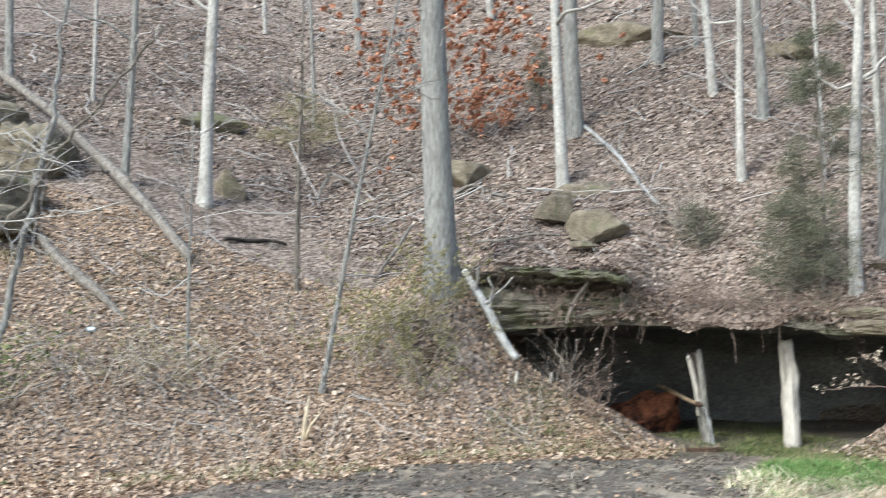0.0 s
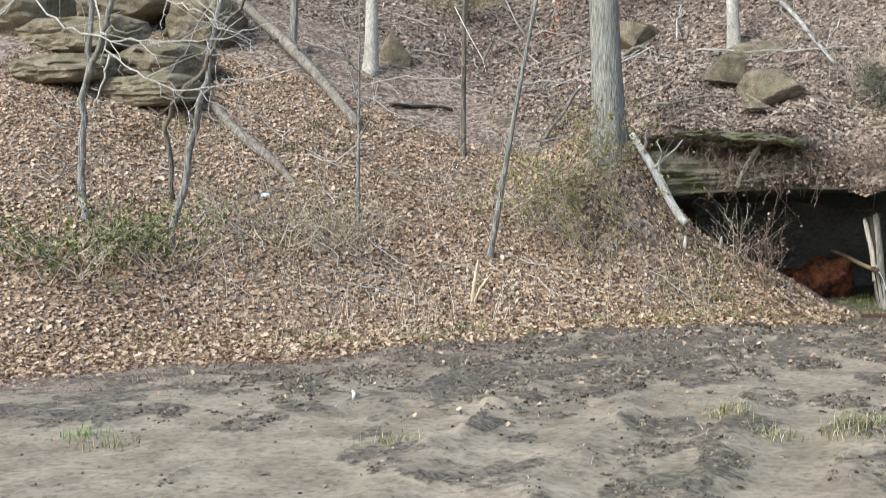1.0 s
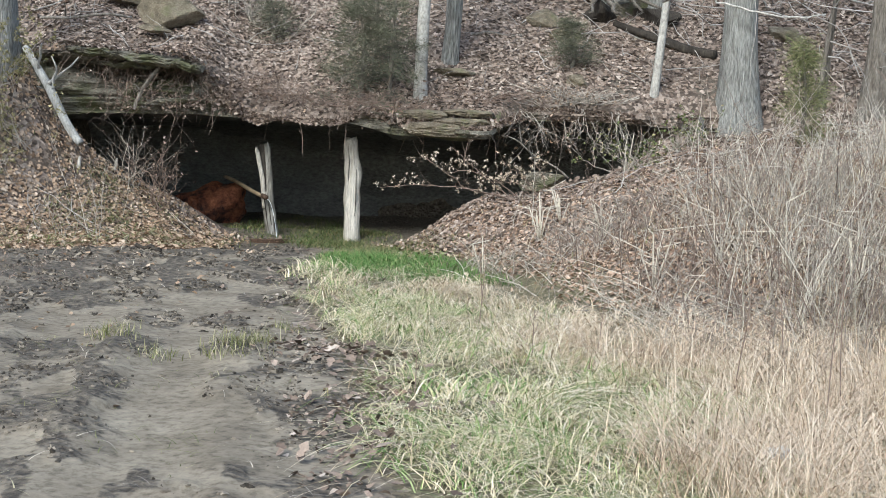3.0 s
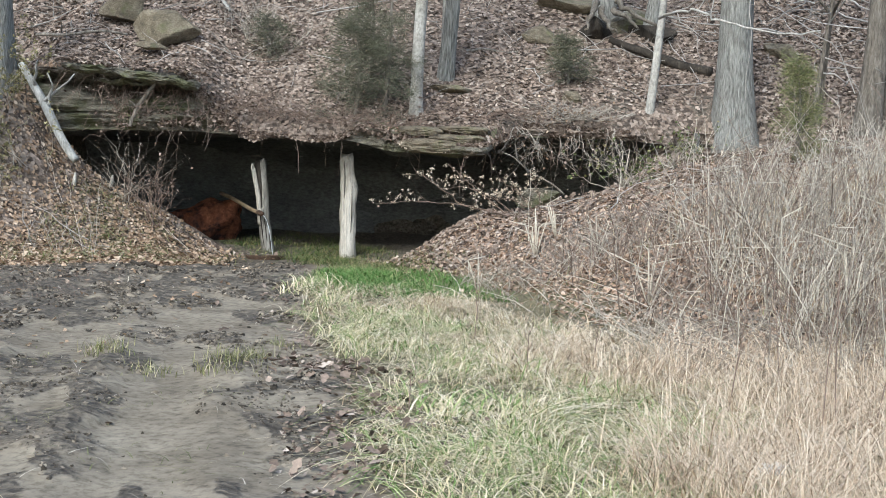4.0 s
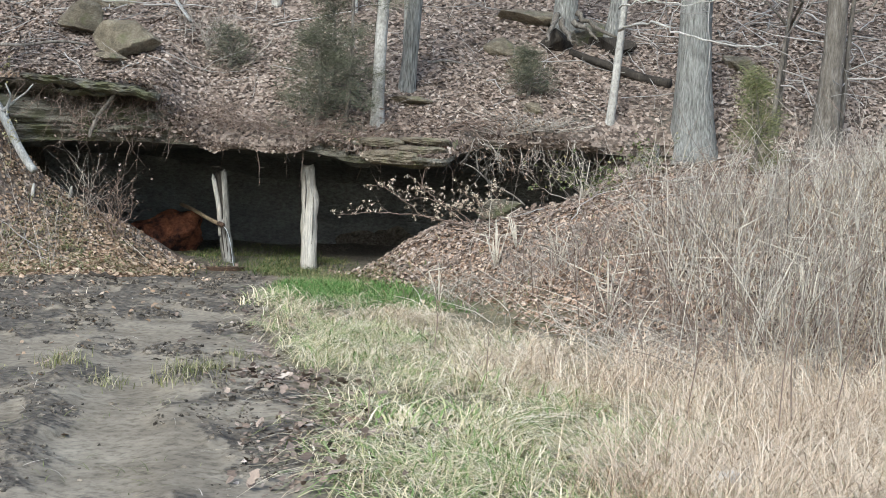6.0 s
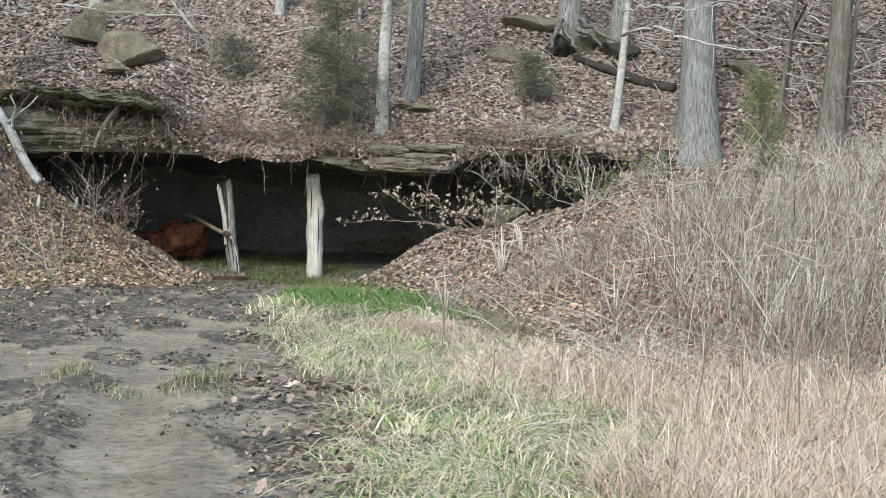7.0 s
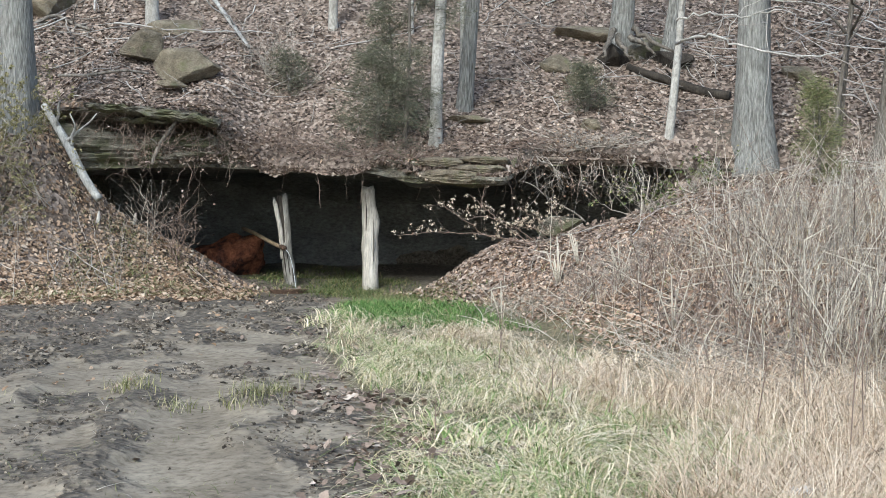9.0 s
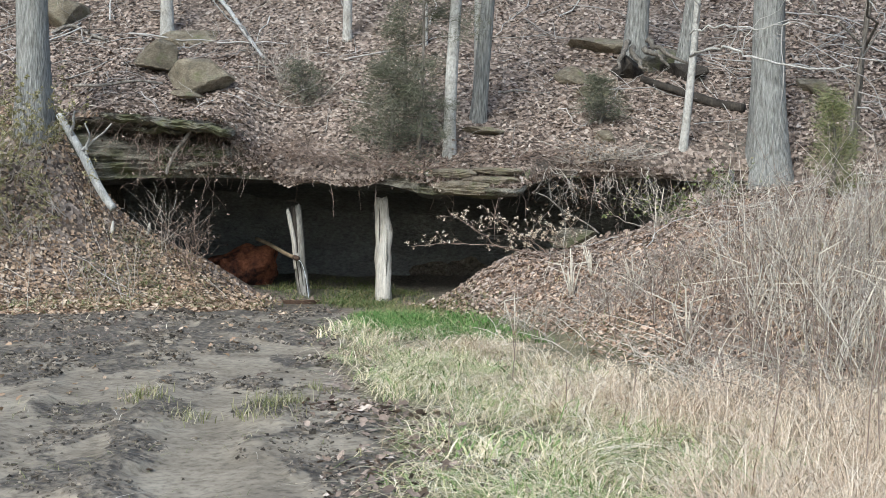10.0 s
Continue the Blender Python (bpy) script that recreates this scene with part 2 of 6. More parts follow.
M_CEDAR_YELLOW = scattered("yellow_green_needles", [(0.0, (0.10, 0.115, 0.045)), (0.5, (0.185, 0.195, 0.09)), (1.0, (0.31, 0.30, 0.15))])
M_GREEN_LEAF = scattered("green_leaves", [(0.0, (0.07, 0.09, 0.035)), (0.5, (0.14, 0.165, 0.065)), (0.85, (0.25, 0.25, 0.11)), (1.0, (0.36, 0.30, 0.16))])
M_PALE = scattered("pale_seed_tufts", [(0.0, (0.38, 0.30, 0.22)), (1.0, (0.66, 0.58, 0.46))])
M_CLOD = scattered("mud_clods", [(0.0, (0.04, 0.034, 0.027)), (0.35, (0.098, 0.082, 0.065)), (0.7, (0.185, 0.157, 0.124)), (1.0, (0.32, 0.275, 0.22))])
M_BARK_GREY = surface("grey_bark", [(0.3, (0.15, 0.143, 0.125)), (0.5, (0.32, 0.312, 0.285)), (0.7, (0.46, 0.452, 0.42))], 34, 70, (1, 1, 0.13), 0.95, 1.0, 0.035, (2.5, 0.62, (0.36, 0.37, 0.32)))
M_BARK_PALE = surface("pale_bark", [(0.25, (0.26, 0.24, 0.205)), (0.5, (0.43, 0.41, 0.37)), (0.75, (0.57, 0.55, 0.51))], 4, 30, (1, 1, 0.6), 0.9, 0.5, 0.012, (3, 0.62, (0.22, 0.2, 0.17)))
M_BARK_BROWN = surface("brown_bark", [(0.25, (0.09, 0.075, 0.06)), (0.5, (0.20, 0.175, 0.145)), (0.75, (0.34, 0.31, 0.27))], 18, 70, (1, 1, 0.2), 0.95, 1.0, 0.03)
M_DEADWOOD = surface("weathered_wood", [(0.3, (0.10, 0.085, 0.07)), (0.5, (0.22, 0.195, 0.165)), (0.75, (0.37, 0.345, 0.31))], 14, 60, (1, 1, 0.3), 0.9, 0.9, 0.015)
M_POST = surface("bleached_post", [(0.25, (0.20, 0.17, 0.13)), (0.45, (0.47, 0.43, 0.37)), (0.75, (0.68, 0.64, 0.58))], 6, 55, (1, 1, 0.1), 0.85, 0.9, 0.015)
M_BLEACHED = surface("bleached_wood", [(0.25, (0.22, 0.21, 0.19)), (0.5, (0.42, 0.41, 0.385)), (0.75, (0.60, 0.59, 0.56))], 9, 60, (1, 1, 0.3), 0.9, 0.7, 0.012)
M_POST_GREY = surface("grey_post", [(0.28, (0.06, 0.053, 0.044)), (0.46, (0.20, 0.187, 0.163)), (0.75, (0.46, 0.435, 0.395))], 9, 55, (1, 1, 0.14), 0.9, 0.9, 0.015)
M_ROTTEN = surface("rotten_wood", [(0.3, (0.02, 0.017, 0.014)), (0.6, (0.065, 0.055, 0.045)), (0.8, (0.15, 0.13, 0.105))], 6, 50, (1, 1, 0.2), 0.95, 0.9, 0.02)
M_FRESHWOOD = surface("split_wood", [(0.3, (0.50, 0.40, 0.26)), (0.7, (0.72, 0.62, 0.45))], 8, 60, (1, 1, 0.1), 0.8, 0.4, 0.006)
M_ROCK = surface("sandstone", [(0.28, (0.07, 0.062, 0.048)), (0.48, (0.21, 0.19, 0.15)), (0.72, (0.40, 0.37, 0.30))], 3.4, 26, (1, 1, 2.4), 0.95, 1.0, 0.05, (1.6, 0.5, (0.15, 0.15, 0.085)))
M_BOULDER = surface("tan_boulder", [(0.25, (0.10, 0.085, 0.06)), (0.48, (0.245, 0.205, 0.145)), (0.72, (0.40, 0.35, 0.26))], 4.5, 40, (1, 1, 1.6), 0.95, 0.9, 0.05, (2.2, 0.58, (0.16, 0.16, 0.08)))
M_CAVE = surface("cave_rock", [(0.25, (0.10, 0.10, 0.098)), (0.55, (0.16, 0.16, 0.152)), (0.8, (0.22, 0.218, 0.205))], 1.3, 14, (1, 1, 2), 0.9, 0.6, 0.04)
M_RUSTROCK = surface("iron_stained_rock", [(0.38, (0.035, 0.018, 0.014)), (0.52, (0.22, 0.08, 0.042)), (0.75, (0.42, 0.17, 0.085))], 3.6, 22, (1, 1, 0.8), 0.9, 0.8, 0.04)
M_PIPE = surface("pipe_tan", [(0.3, (0.17, 0.12, 0.075)), (0.7, (0.33, 0.25, 0.16))], 4, 40, (1, 1, 1), 0.7, 0.4, 0.005)
M_RUST = surface("rust", [(0.3, (0.03, 0.02, 0.015)), (0.7, (0.12, 0.075, 0.05))], 8, 60, (1, 1, 1), 0.9, 0.6, 0.008)
M_BRICK = surface("red_sandstone", [(0.3, (0.25, 0.14, 0.10)), (0.7, (0.42, 0.27, 0.20))], 9, 70, (1, 1, 1), 0.95, 0.8, 0.01)
M_PLASTIC = surface("litter_white", [(0.3, (0.60, 0.66, 0.70)), (0.7, (0.85, 0.88, 0.90))], 12, 80, (1, 1, 1), 0.4, 0.2, 0.004)
M_BLUE = surface("litter_blue", [(0.3, (0.12, 0.30, 0.50)), (0.7, (0.25, 0.48, 0.66))], 12, 80, (1, 1, 1), 0.4, 0.2, 0.004)
M_WATER, _n, _l, _o = shader("water", 0.08)
_o.inputs["Base Color"].default_value = (0.85, 0.88, 0.9, 1)
_o.inputs["Transmission Weight"].default_value = 0.35
_o.inputs["IOR"].default_value = 1.33
M_FOIL = surface("foil", [(0.3, (0.55, 0.56, 0.58)), (0.7, (0.85, 0.85, 0.87))], 20, 90, (1, 1, 1), 0.3, 0.5, 0.01)


def ground_material():
    """Soil under leaf litter, bare churned mud on the track, wet mud and darkened soil, by the zones on the mesh."""
    m, nodes, links, out = shader("soil_and_mud", 0.95)
    zone = nodes.new("ShaderNodeAttribute")
    zone.attribute_name = "zone"
    split = nodes.new("ShaderNodeSeparateColor")
    links.new(zone.outputs["Color"], split.inputs["Color"])
    cells, soft = texture(nodes, links, "voronoi", 19), texture(nodes, links, "noise", 2.0, 8)
    fine = texture(nodes, links, "noise", 17, 5)
    litter = ramp(nodes, links, cells.outputs["Color"], [(0.2, (0.07, 0.053, 0.042)), (0.45, (0.17, 0.13, 0.103)), (0.65, (0.27, 0.213, 0.172)), (0.85, (0.38, 0.31, 0.255))])
    soil = ramp(nodes, links, fine.outputs["Fac"], [(0.3, (0.05, 0.038, 0.028)), (0.7, (0.16, 0.12, 0.09))])
    patches = ramp(nodes, links, soft.outputs["Fac"], [(0.3, (0.15, 0.15, 0.15)), (0.48, (1, 1, 1))])
    litter = mix(nodes, links, patches, soil, litter)
    clay = ramp(nodes, links, soft.outputs["Fac"], [(0.3, (0.15, 0.124, 0.094)), (0.5, (0.24, 0.205, 0.16)), (0.72, (0.33, 0.288, 0.228))])
    dirt = ramp(nodes, links, fine.outputs["Fac"], [(0.32, (0.52, 0.5, 0.47)), (0.5, (0.98, 0.975, 0.95)), (0.7, (1.2, 1.19, 1.15))])
    clay = mix(nodes, links, 1.0, clay, dirt, "MULTIPLY")
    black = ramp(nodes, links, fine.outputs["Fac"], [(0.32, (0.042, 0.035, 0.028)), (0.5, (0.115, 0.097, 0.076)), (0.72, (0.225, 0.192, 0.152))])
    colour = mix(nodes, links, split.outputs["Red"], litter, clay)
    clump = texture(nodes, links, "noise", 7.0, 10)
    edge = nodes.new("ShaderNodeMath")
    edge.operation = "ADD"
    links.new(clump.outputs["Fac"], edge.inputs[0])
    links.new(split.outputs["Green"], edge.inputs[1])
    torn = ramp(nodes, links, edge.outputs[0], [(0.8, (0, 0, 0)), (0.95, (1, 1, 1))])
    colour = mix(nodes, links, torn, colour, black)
    moss = ramp(nodes, links, fine.outputs["Fac"], [(0.35, (0.07, 0.065, 0.03)), (0.7, (0.24, 0.215, 0.12))])
    colour = mix(nodes, links, split.outputs["Blue"], colour, moss)
    links.new(colour, out.inputs["Base Color"])
    gloss = nodes.new("ShaderNodeMapRange")
    gloss.inputs["To Min"].default_value, gloss.inputs["To Max"].default_value = 0.9, 0.5
    links.new(split.outputs["Green"], gloss.inputs["Value"])
    links.new(gloss.outputs["Result"], out.inputs["Roughness"])
    both = nodes.new("ShaderNodeMath")
    both.operation = "ADD"
    links.new(fine.outputs["Fac"], both.inputs[0])
    links.new(cells.outputs["Distance"], both.inputs[1])
    bump(nodes, links, out, both.outputs[0], 1.0, 0.02)
    calm = nodes.new("ShaderNodeMath")
    calm.operation = "SUBTRACT"
    links.new(split.outputs["Red"], calm.inputs[0])
    links.new(torn, calm.inputs[1])
    ease = nodes.new("ShaderNodeMapRange")
    ease.inputs["To Min"].default_value, ease.inputs["To Max"].default_value = 1.0, 0.1
    links.new(calm.outputs[0], ease.inputs["Value"])
    links.new(ease.outputs["Result"], nodes["Bump"].inputs["Strength"])
    return m


M_GROUND = ground_material()


# ---- mesh builders ----
rng = np.random.default_rng(7)


def mesh_of(name, verts, faces, material, smooth=True):
    """A mesh from arrays of points and of quads (or triangles), all of one size."""
    verts, faces = np.asarray(verts, np.float32).reshape(-1, 3), np.asarray(faces, np.int32)
    n, k = faces.shape
    me = bpy.data.meshes.new(name)
    me.vertices.add(len(verts))
    me.vertices.foreach_set("co", verts.ravel())
    me.loops.add(n * k)
    me.loops.foreach_set("vertex_index", faces.ravel())
    me.polygons.add(n)
    me.polygons.foreach_set("loop_start", np.arange(0, n * k, k, dtype=np.int32))
    me.polygons.foreach_set("use_smooth", np.full(n, smooth))
    me.update(calc_edges=True)
    me.materials.append(material)
    return me


def part(name, me, parent, label="", kind=""):
    """One mesh object under a thing or a part; the mesh is in the parent's own space."""
    ob = new(name, me)
    ob.parent = parent
    return tagged(ob, label, kind=kind)


def thing(name, base, label, category, group="", kind=""):
    ob = new(name)
    ob.empty_display_size = 0.2
    ob.location = base
    return tagged(ob, label, category, group, kind)


def tubes(paths, radii, sides=4):
    """Round bars along paths (n, k, 3) with radii (n, k). Returns points and quads."""
    paths, radii = np.asarray(paths, float), np.asarray(radii, float)
    n, k, _ = paths.shape
    along = np.gradient(paths, axis=1)
    along /= np.linalg.norm(along, axis=2, keepdims=True) + 1e-9
    side = np.cross(along, [0.31, 0.2, 0.93])
    flat_ones = np.linalg.norm(side, axis=2, keepdims=True) < 0.05
    side = np.where(flat_ones, np.cross(along, [1.0, 0.1, 0.0]), side)
    side /= np.linalg.norm(side, axis=2, keepdims=True) + 1e-9
    other = np.cross(along, side)
    a = np.arange(sides) * 2 * np.pi / sides
    ring = side[:, :, None] * np.cos(a)[:, None] + other[:, :, None] * np.sin(a)[:, None]
    verts = paths[:, :, None] + ring * radii[:, :, None, None]
    idx = np.arange(n * k * sides).reshape(n, k, sides)
    nxt = np.roll(idx, -1, axis=2)
    quads = np.stack([idx[:, :-1], nxt[:, :-1], nxt[:, 1:], idx[:, 1:]], -1).reshape(-1, 4)
    return verts.reshape(-1, 3), quads


def blades(paths, widths, facing):
    """Flat tapering blades along paths (n, k, 3), spread along facing (n, 3)."""
    n, k, _ = paths.shape
    off = facing[:, None] * widths[..., None] * 0.5
    verts = np.stack([paths - off, paths + off], 2)
    idx = np.arange(n * k * 2).reshape(n, k, 2)
    quads = np.stack([idx[:, :-1, 0], idx[:, :-1, 1], idx[:, 1:, 1], idx[:, 1:, 0]], -1).reshape(-1, 4)
    return verts.reshape(-1, 3), quads


def leaf_mesh(name, places, sizes, material, tilt=0.5, slope=None, lobes=False):
    """Many curled leaves, each two bent halves along a midrib."""
    n = len(places)
    if lobes:
        t = np.array([0.0, 0.22, 0.4, 0.6, 0.8, 1.0])
        w = np.array([0.02, 0.24, 0.15, 0.34, 0.2, 0.04])
    else:
        t, w = np.array([0.0, 0.35, 0.75, 1.0]), np.array([0.0, 0.34, 0.28, 0.0])
    k = len(t)
    turn = rng.uniform(0, 2 * np.pi, n)
    d = np.stack([np.cos(turn), np.sin(turn), rng.normal(0, tilt, n)], -1)
    if slope is not None:
        d[:, 2] += slope[:, 0] * d[:, 0] + slope[:, 1] * d[:, 1]
    d /= np.linalg.norm(d, axis=1, keepdims=True)
    s = np.stack([-np.sin(turn), np.cos(turn), rng.normal(0, tilt, n)], -1)
    if slope is not None:
        s[:, 2] += slope[:, 0] * s[:, 0] + slope[:, 1] * s[:, 1]
    s -= d * (s * d).sum(1, keepdims=True)
    s /= np.linalg.norm(s, axis=1, keepdims=True)
    up = np.cross(d, s)
    curl, fold = rng.uniform(-0.25, 0.35, n), rng.uniform(0.0, 0.45, n)
    wide = rng.uniform(0.75, 1.25, n)
    mid = places[:, None] + (d[:, None] * (t - 0.5)[:, None] + up[:, None] * (curl[:, None] * (4 * (t - 0.5) ** 2 - 0.3))[..., None] * 0.5) * sizes[:, None, None]
    off = s[:, None] * (w * wide[:, None])[..., None] * sizes[:, None, None]
    rise = up[:, None] * (w * fold[:, None])[..., None] * sizes[:, None, None]
    verts = np.stack([mid - off + rise, mid, mid + off + rise], 2)
    if not lobes:
        verts = verts + rng.normal(0, 0.055, verts.shape) * sizes[:, None, None, None]
        verts = np.stack([verts[:, 0, 1], verts[:, 1, 0], verts[:, 2, 0], verts[:, 3, 1], verts[:, 2, 2], verts[:, 1, 2]], 1)
        idx = np.arange(n * 6).reshape(n, 6)
        return mesh_of(name, verts, np.concatenate([idx[:, [0, 3, 2, 1]], idx[:, [0, 5, 4, 3]]]), material, False)
    idx = np.arange(n * k * 3).reshape(n, k, 3)
    quads = np.concatenate([np.stack([idx[:, :-1, j], idx[:, :-1, j + 1], idx[:, 1:, j + 1], idx[:, 1:, j]], -1).reshape(-1, 4) for j in (0, 1)])
    return mesh_of(name, verts, quads, material)


def slopes(x, y):
    e = 0.15
    return np.stack([(upper(x + e, y) - upper(x - e, y)) / (2 * e), (upper(x, y + e) - upper(x, y - e)) / (2 * e)], -1).clip(-1.2, 1.2)


def grown(base, length, lean, bend, k=4, spread=0.5, droop=0.12):
    """Paths of stems from base points: heights of length, leaning and drooping."""
    n = len(base)
    turn = rng.uniform(0, 2 * np.pi, n)
    out = np.stack([np.cos(turn), np.sin(turn), np.zeros(n)], -1) * (rng.uniform(0, 1, n) ** 0.7 * spread)[:, None] + np.asarray(lean)
    s = np.linspace(0, 1, k)
    path = base[:, None] + (out[:, None] * (s + bend * s ** 2)[:, None] + np.array([0, 0, 1.0]) * (s - droop * s ** 2)[:, None]) * np.asarray(length)[:, None, None]
    return path, np.stack([-np.sin(turn), np.cos(turn), np.zeros(n)], -1)


def grass(name, x, y, height, width, material, label, bend=0.8, spread=0.6, droop=0.5, under=upper):
    base = np.stack([x, y, under(x, y) - 0.01], -1)
    n = len(x)
    length = rng.uniform(0.5, 1.15, n) * height
    path, face = grown(base, length, (0, 0, 0), bend, 5, spread, droop)
    w = np.linspace(1, 0.15, 5) * rng.uniform(0.7, 1.3, n)[:, None] * width
    v, q = blades(path, w, face)
    return tagged(new(name, mesh_of(name, v, q, material)), label, "grass", kind="stuff")


def trunk_mesh(name, path, radii, material, sides=18, rough=0.06, flare=0.0, seed=0):
    """A trunk or log: uneven rings along a path, with ridged bark and closed ends."""
    path, radii = np.asarray(path, float), np.asarray(radii, float)
    k = len(path)
    along = np.gradient(path, axis=0)
    along /= np.linalg.norm(along, axis=1, keepdims=True)
    ref = np.array([0.0, 1.0, 0.0]) if abs(along[:, 1]).mean() < 0.8 else np.array([1.0, 0.0, 0.0])
    side = np.cross(along, ref)
    side /= np.linalg.norm(side, axis=1, keepdims=True)
    other = np.cross(along, side)
    a = np.arange(sides) * 2 * np.pi / sides
    length = np.concatenate([[0], np.cumsum(np.linalg.norm(np.diff(path, axis=0), axis=1))])
    r = radii[:, None] * (1 + rough * fbm(np.cos(a)[None] * 2.2 + 7 + seed + 0 * length[:, None], np.sin(a)[None] * 2.2 + length[:, None] * 0.8, seed, 3))
    r = r * (1 + rough * 0.7 * vnoise(a[None] * sides / 3 + 0 * length[:, None], length[:, None] * 1.3, seed + 3))
    if flare:
        lobes = 1 + 0.35 * np.cos(a * 5 + seed)[None] + 0.2 * np.cos(a * 3 + 2 * seed)[None]
        r = r * (1 + flare * np.exp(-length[:, None] / (radii[0] * 2.2)) * lobes)
    verts = path[:, None] + (side[:, None] * np.cos(a)[:, None] + other[:, None] * np.sin(a)[:, None]) * r[..., None]
    verts = np.concatenate([verts.reshape(-1, 3), path[:1], path[-1:]])
    idx = np.arange(k * sides).reshape(k, sides)
    nxt = np.roll(idx, -1, axis=1)
    quads = np.stack([idx[:-1], nxt[:-1], nxt[1:], idx[1:]], -1).reshape(-1, 4).tolist()
    quads += [(int(nxt[0, i]), int(idx[0, i]), k * sides) for i in range(sides)]
    quads += [(int(idx[-1, i]), int(nxt[-1, i]), k * sides + 1) for i in range(sides)]
    me = bpy.data.meshes.new(name)
    me.from_pydata(verts.tolist(), [], quads)
    me.polygons.foreach_set("use_smooth", [True] * len(quads))
    me.materials.append(material)
    return me


def rock_mesh(name, size, material, seed, cuts=13, level=4, boxy=False):
    """An angular stone: a ball planed off on several sides, then roughened."""
    bm = bmesh.new()
    bmesh.ops.create_icosphere(bm, subdivisions=level, radius=1.0)
    r = random.Random(seed)
    planes = []
    for _ in range(cuts):
        v = Vector((r.uniform(-1, 1), r.uniform(-1, 1), r.uniform(-1, 1))).normalized()
        planes.append((v, r.uniform(0.98, 1.25) if boxy else r.uniform(0.4, 0.78)))
    if not boxy:
        planes += [(Vector((0.05, 0.05, 1)).normalized(), 0.6), (Vector((0, 0, -1)), 0.5)]
    for v in bm.verts:
        if boxy:
            v.co /= (abs(v.co.x) ** 5 + abs(v.co.y) ** 5 + abs(v.co.z) ** 5) ** (1 / 5)
        for n, d in planes:
            over = v.co.dot(n) - d
            if over > 0:
                v.co -= n * over * 0.92
        v.co *= 1 + 0.07 * noise.noise(v.co * 2.3 + Vector((seed, 0, 0))) + 0.03 * noise.noise(v.co * 7 + Vector((0, seed, 0)))
        if boxy:
            v.co.y += 0.10 * noise.noise(Vector((v.co.x * 2.0, seed, v.co.z * 5)))
            v.co.z += 0.2 * noise.noise(Vector((v.co.x * 2.2, v.co.y * 1.5, seed))) + 0.08 * noise.noise(Vector((v.co.x * 6, v.co.y * 5, seed)))
            v.co.y += 0.12 * noise.noise(Vector((v.co.x * 6, seed, v.co.z * 3)))
        v.co = Vector((v.co.x * size[0], v.co.y * size[1], v.co.z * size[2])) * (0.5 if boxy else 0.72)
    me = bpy.data.meshes.new(name)
    bm.to_mesh(me)
    bm.free()
    me.polygons.foreach_set("use_smooth", [False] * len(me.polygons))
    me.materials.append(material)
    return me


# ---- the ground: one sheet to the horizon ----
def spaced(*runs):
    out = [runs[0][0]]
    for a, b, d in runs:
        n = max(1, round((b - a) / d))
        out += list(a + (b - a) * (np.arange(n) + 1) / n)
    return np.array(out)


def sheet(name, xs, ys, height, material):
    X, Y = np.meshgrid(xs, ys)
    Z = height(X, Y)
    idx = np.arange(X.size).reshape(X.shape)
    quads = np.stack([idx[:-1, :-1], idx[:-1, 1:], idx[1:, 1:], idx[1:, :-1]], -1).reshape(-1, 4)
    return mesh_of(name, np.stack([X, Y, Z], -1), quads, material), X.ravel(), Y.ravel()


def zones(me, x, y):
    mud = mud_zone(x, y)
    dark_soil = mud * churn(x, y) * np.clip(0.40 + 0.14 * step(8.5, 11.0, y) + 0.3 * turned(x, y, 2.6, 55), 0, 1)
    dark_soil = np.maximum(dark_soil, 0.5 * step(13.5, 15.5, y) * step(-4.2, -3.2, x) * step(0.3, -0.6, x - edge_x(y)) * step(19, 18, y))
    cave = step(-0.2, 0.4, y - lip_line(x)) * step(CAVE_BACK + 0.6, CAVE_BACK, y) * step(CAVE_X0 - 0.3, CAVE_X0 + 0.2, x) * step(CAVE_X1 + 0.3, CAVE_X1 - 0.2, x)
    # the whole shelter floor takes the dark soil colour too
    dark_soil = np.maximum(dark_soil, cave * 0.6)
    grassy = step(-0.1, 0.25, x - edge_x(y)) * (1 - mud) * step(0.6, 0.0, mound_d(x, y)) * step(18.4, 17.6, y) * 0.8
    layer = me.color_attributes.new("zone", "FLOAT_COLOR", "POINT")
    layer.data.foreach_set("color", np.stack([mud, dark_soil, grassy, np.ones_like(mud)], -1).astype(np.float32).ravel())


me, gx, gy = sheet("ground", spaced((-220, -30, 10), (-30, -12, 0.4), (-12, -6, 0.08), (-6, 1.0, 0.034), (1.0, 1.5, 0.06), (1.5, 6, 0.08), (6, 16, 0.3), (16, 220, 10)),
                   spaced((-200, 0, 10), (0, 4.5, 0.5), (4.5, 11, 0.032), (11, 19, 0.06), (19, 30, 0.16), (30, 60, 0.6), (60, 260, 10)), lower, M_GROUND)
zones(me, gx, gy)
tagged(new("ground", me), "muddy track, leaf-littered banks and wooded hillside", "ground", kind="structure")


def ceiling_height(x):
    x = np.asarray(x, float)
    return 1.62 + 0.03 * vnoise(x * 1.5, x * 0, 61) - 0.15 * step(-1.9, -1.0, x) * step(0.4, 0.1, x) + 0.12 * step(0.1, 0.7, x) - 0.1 * step(-4.5, -6.0, x)


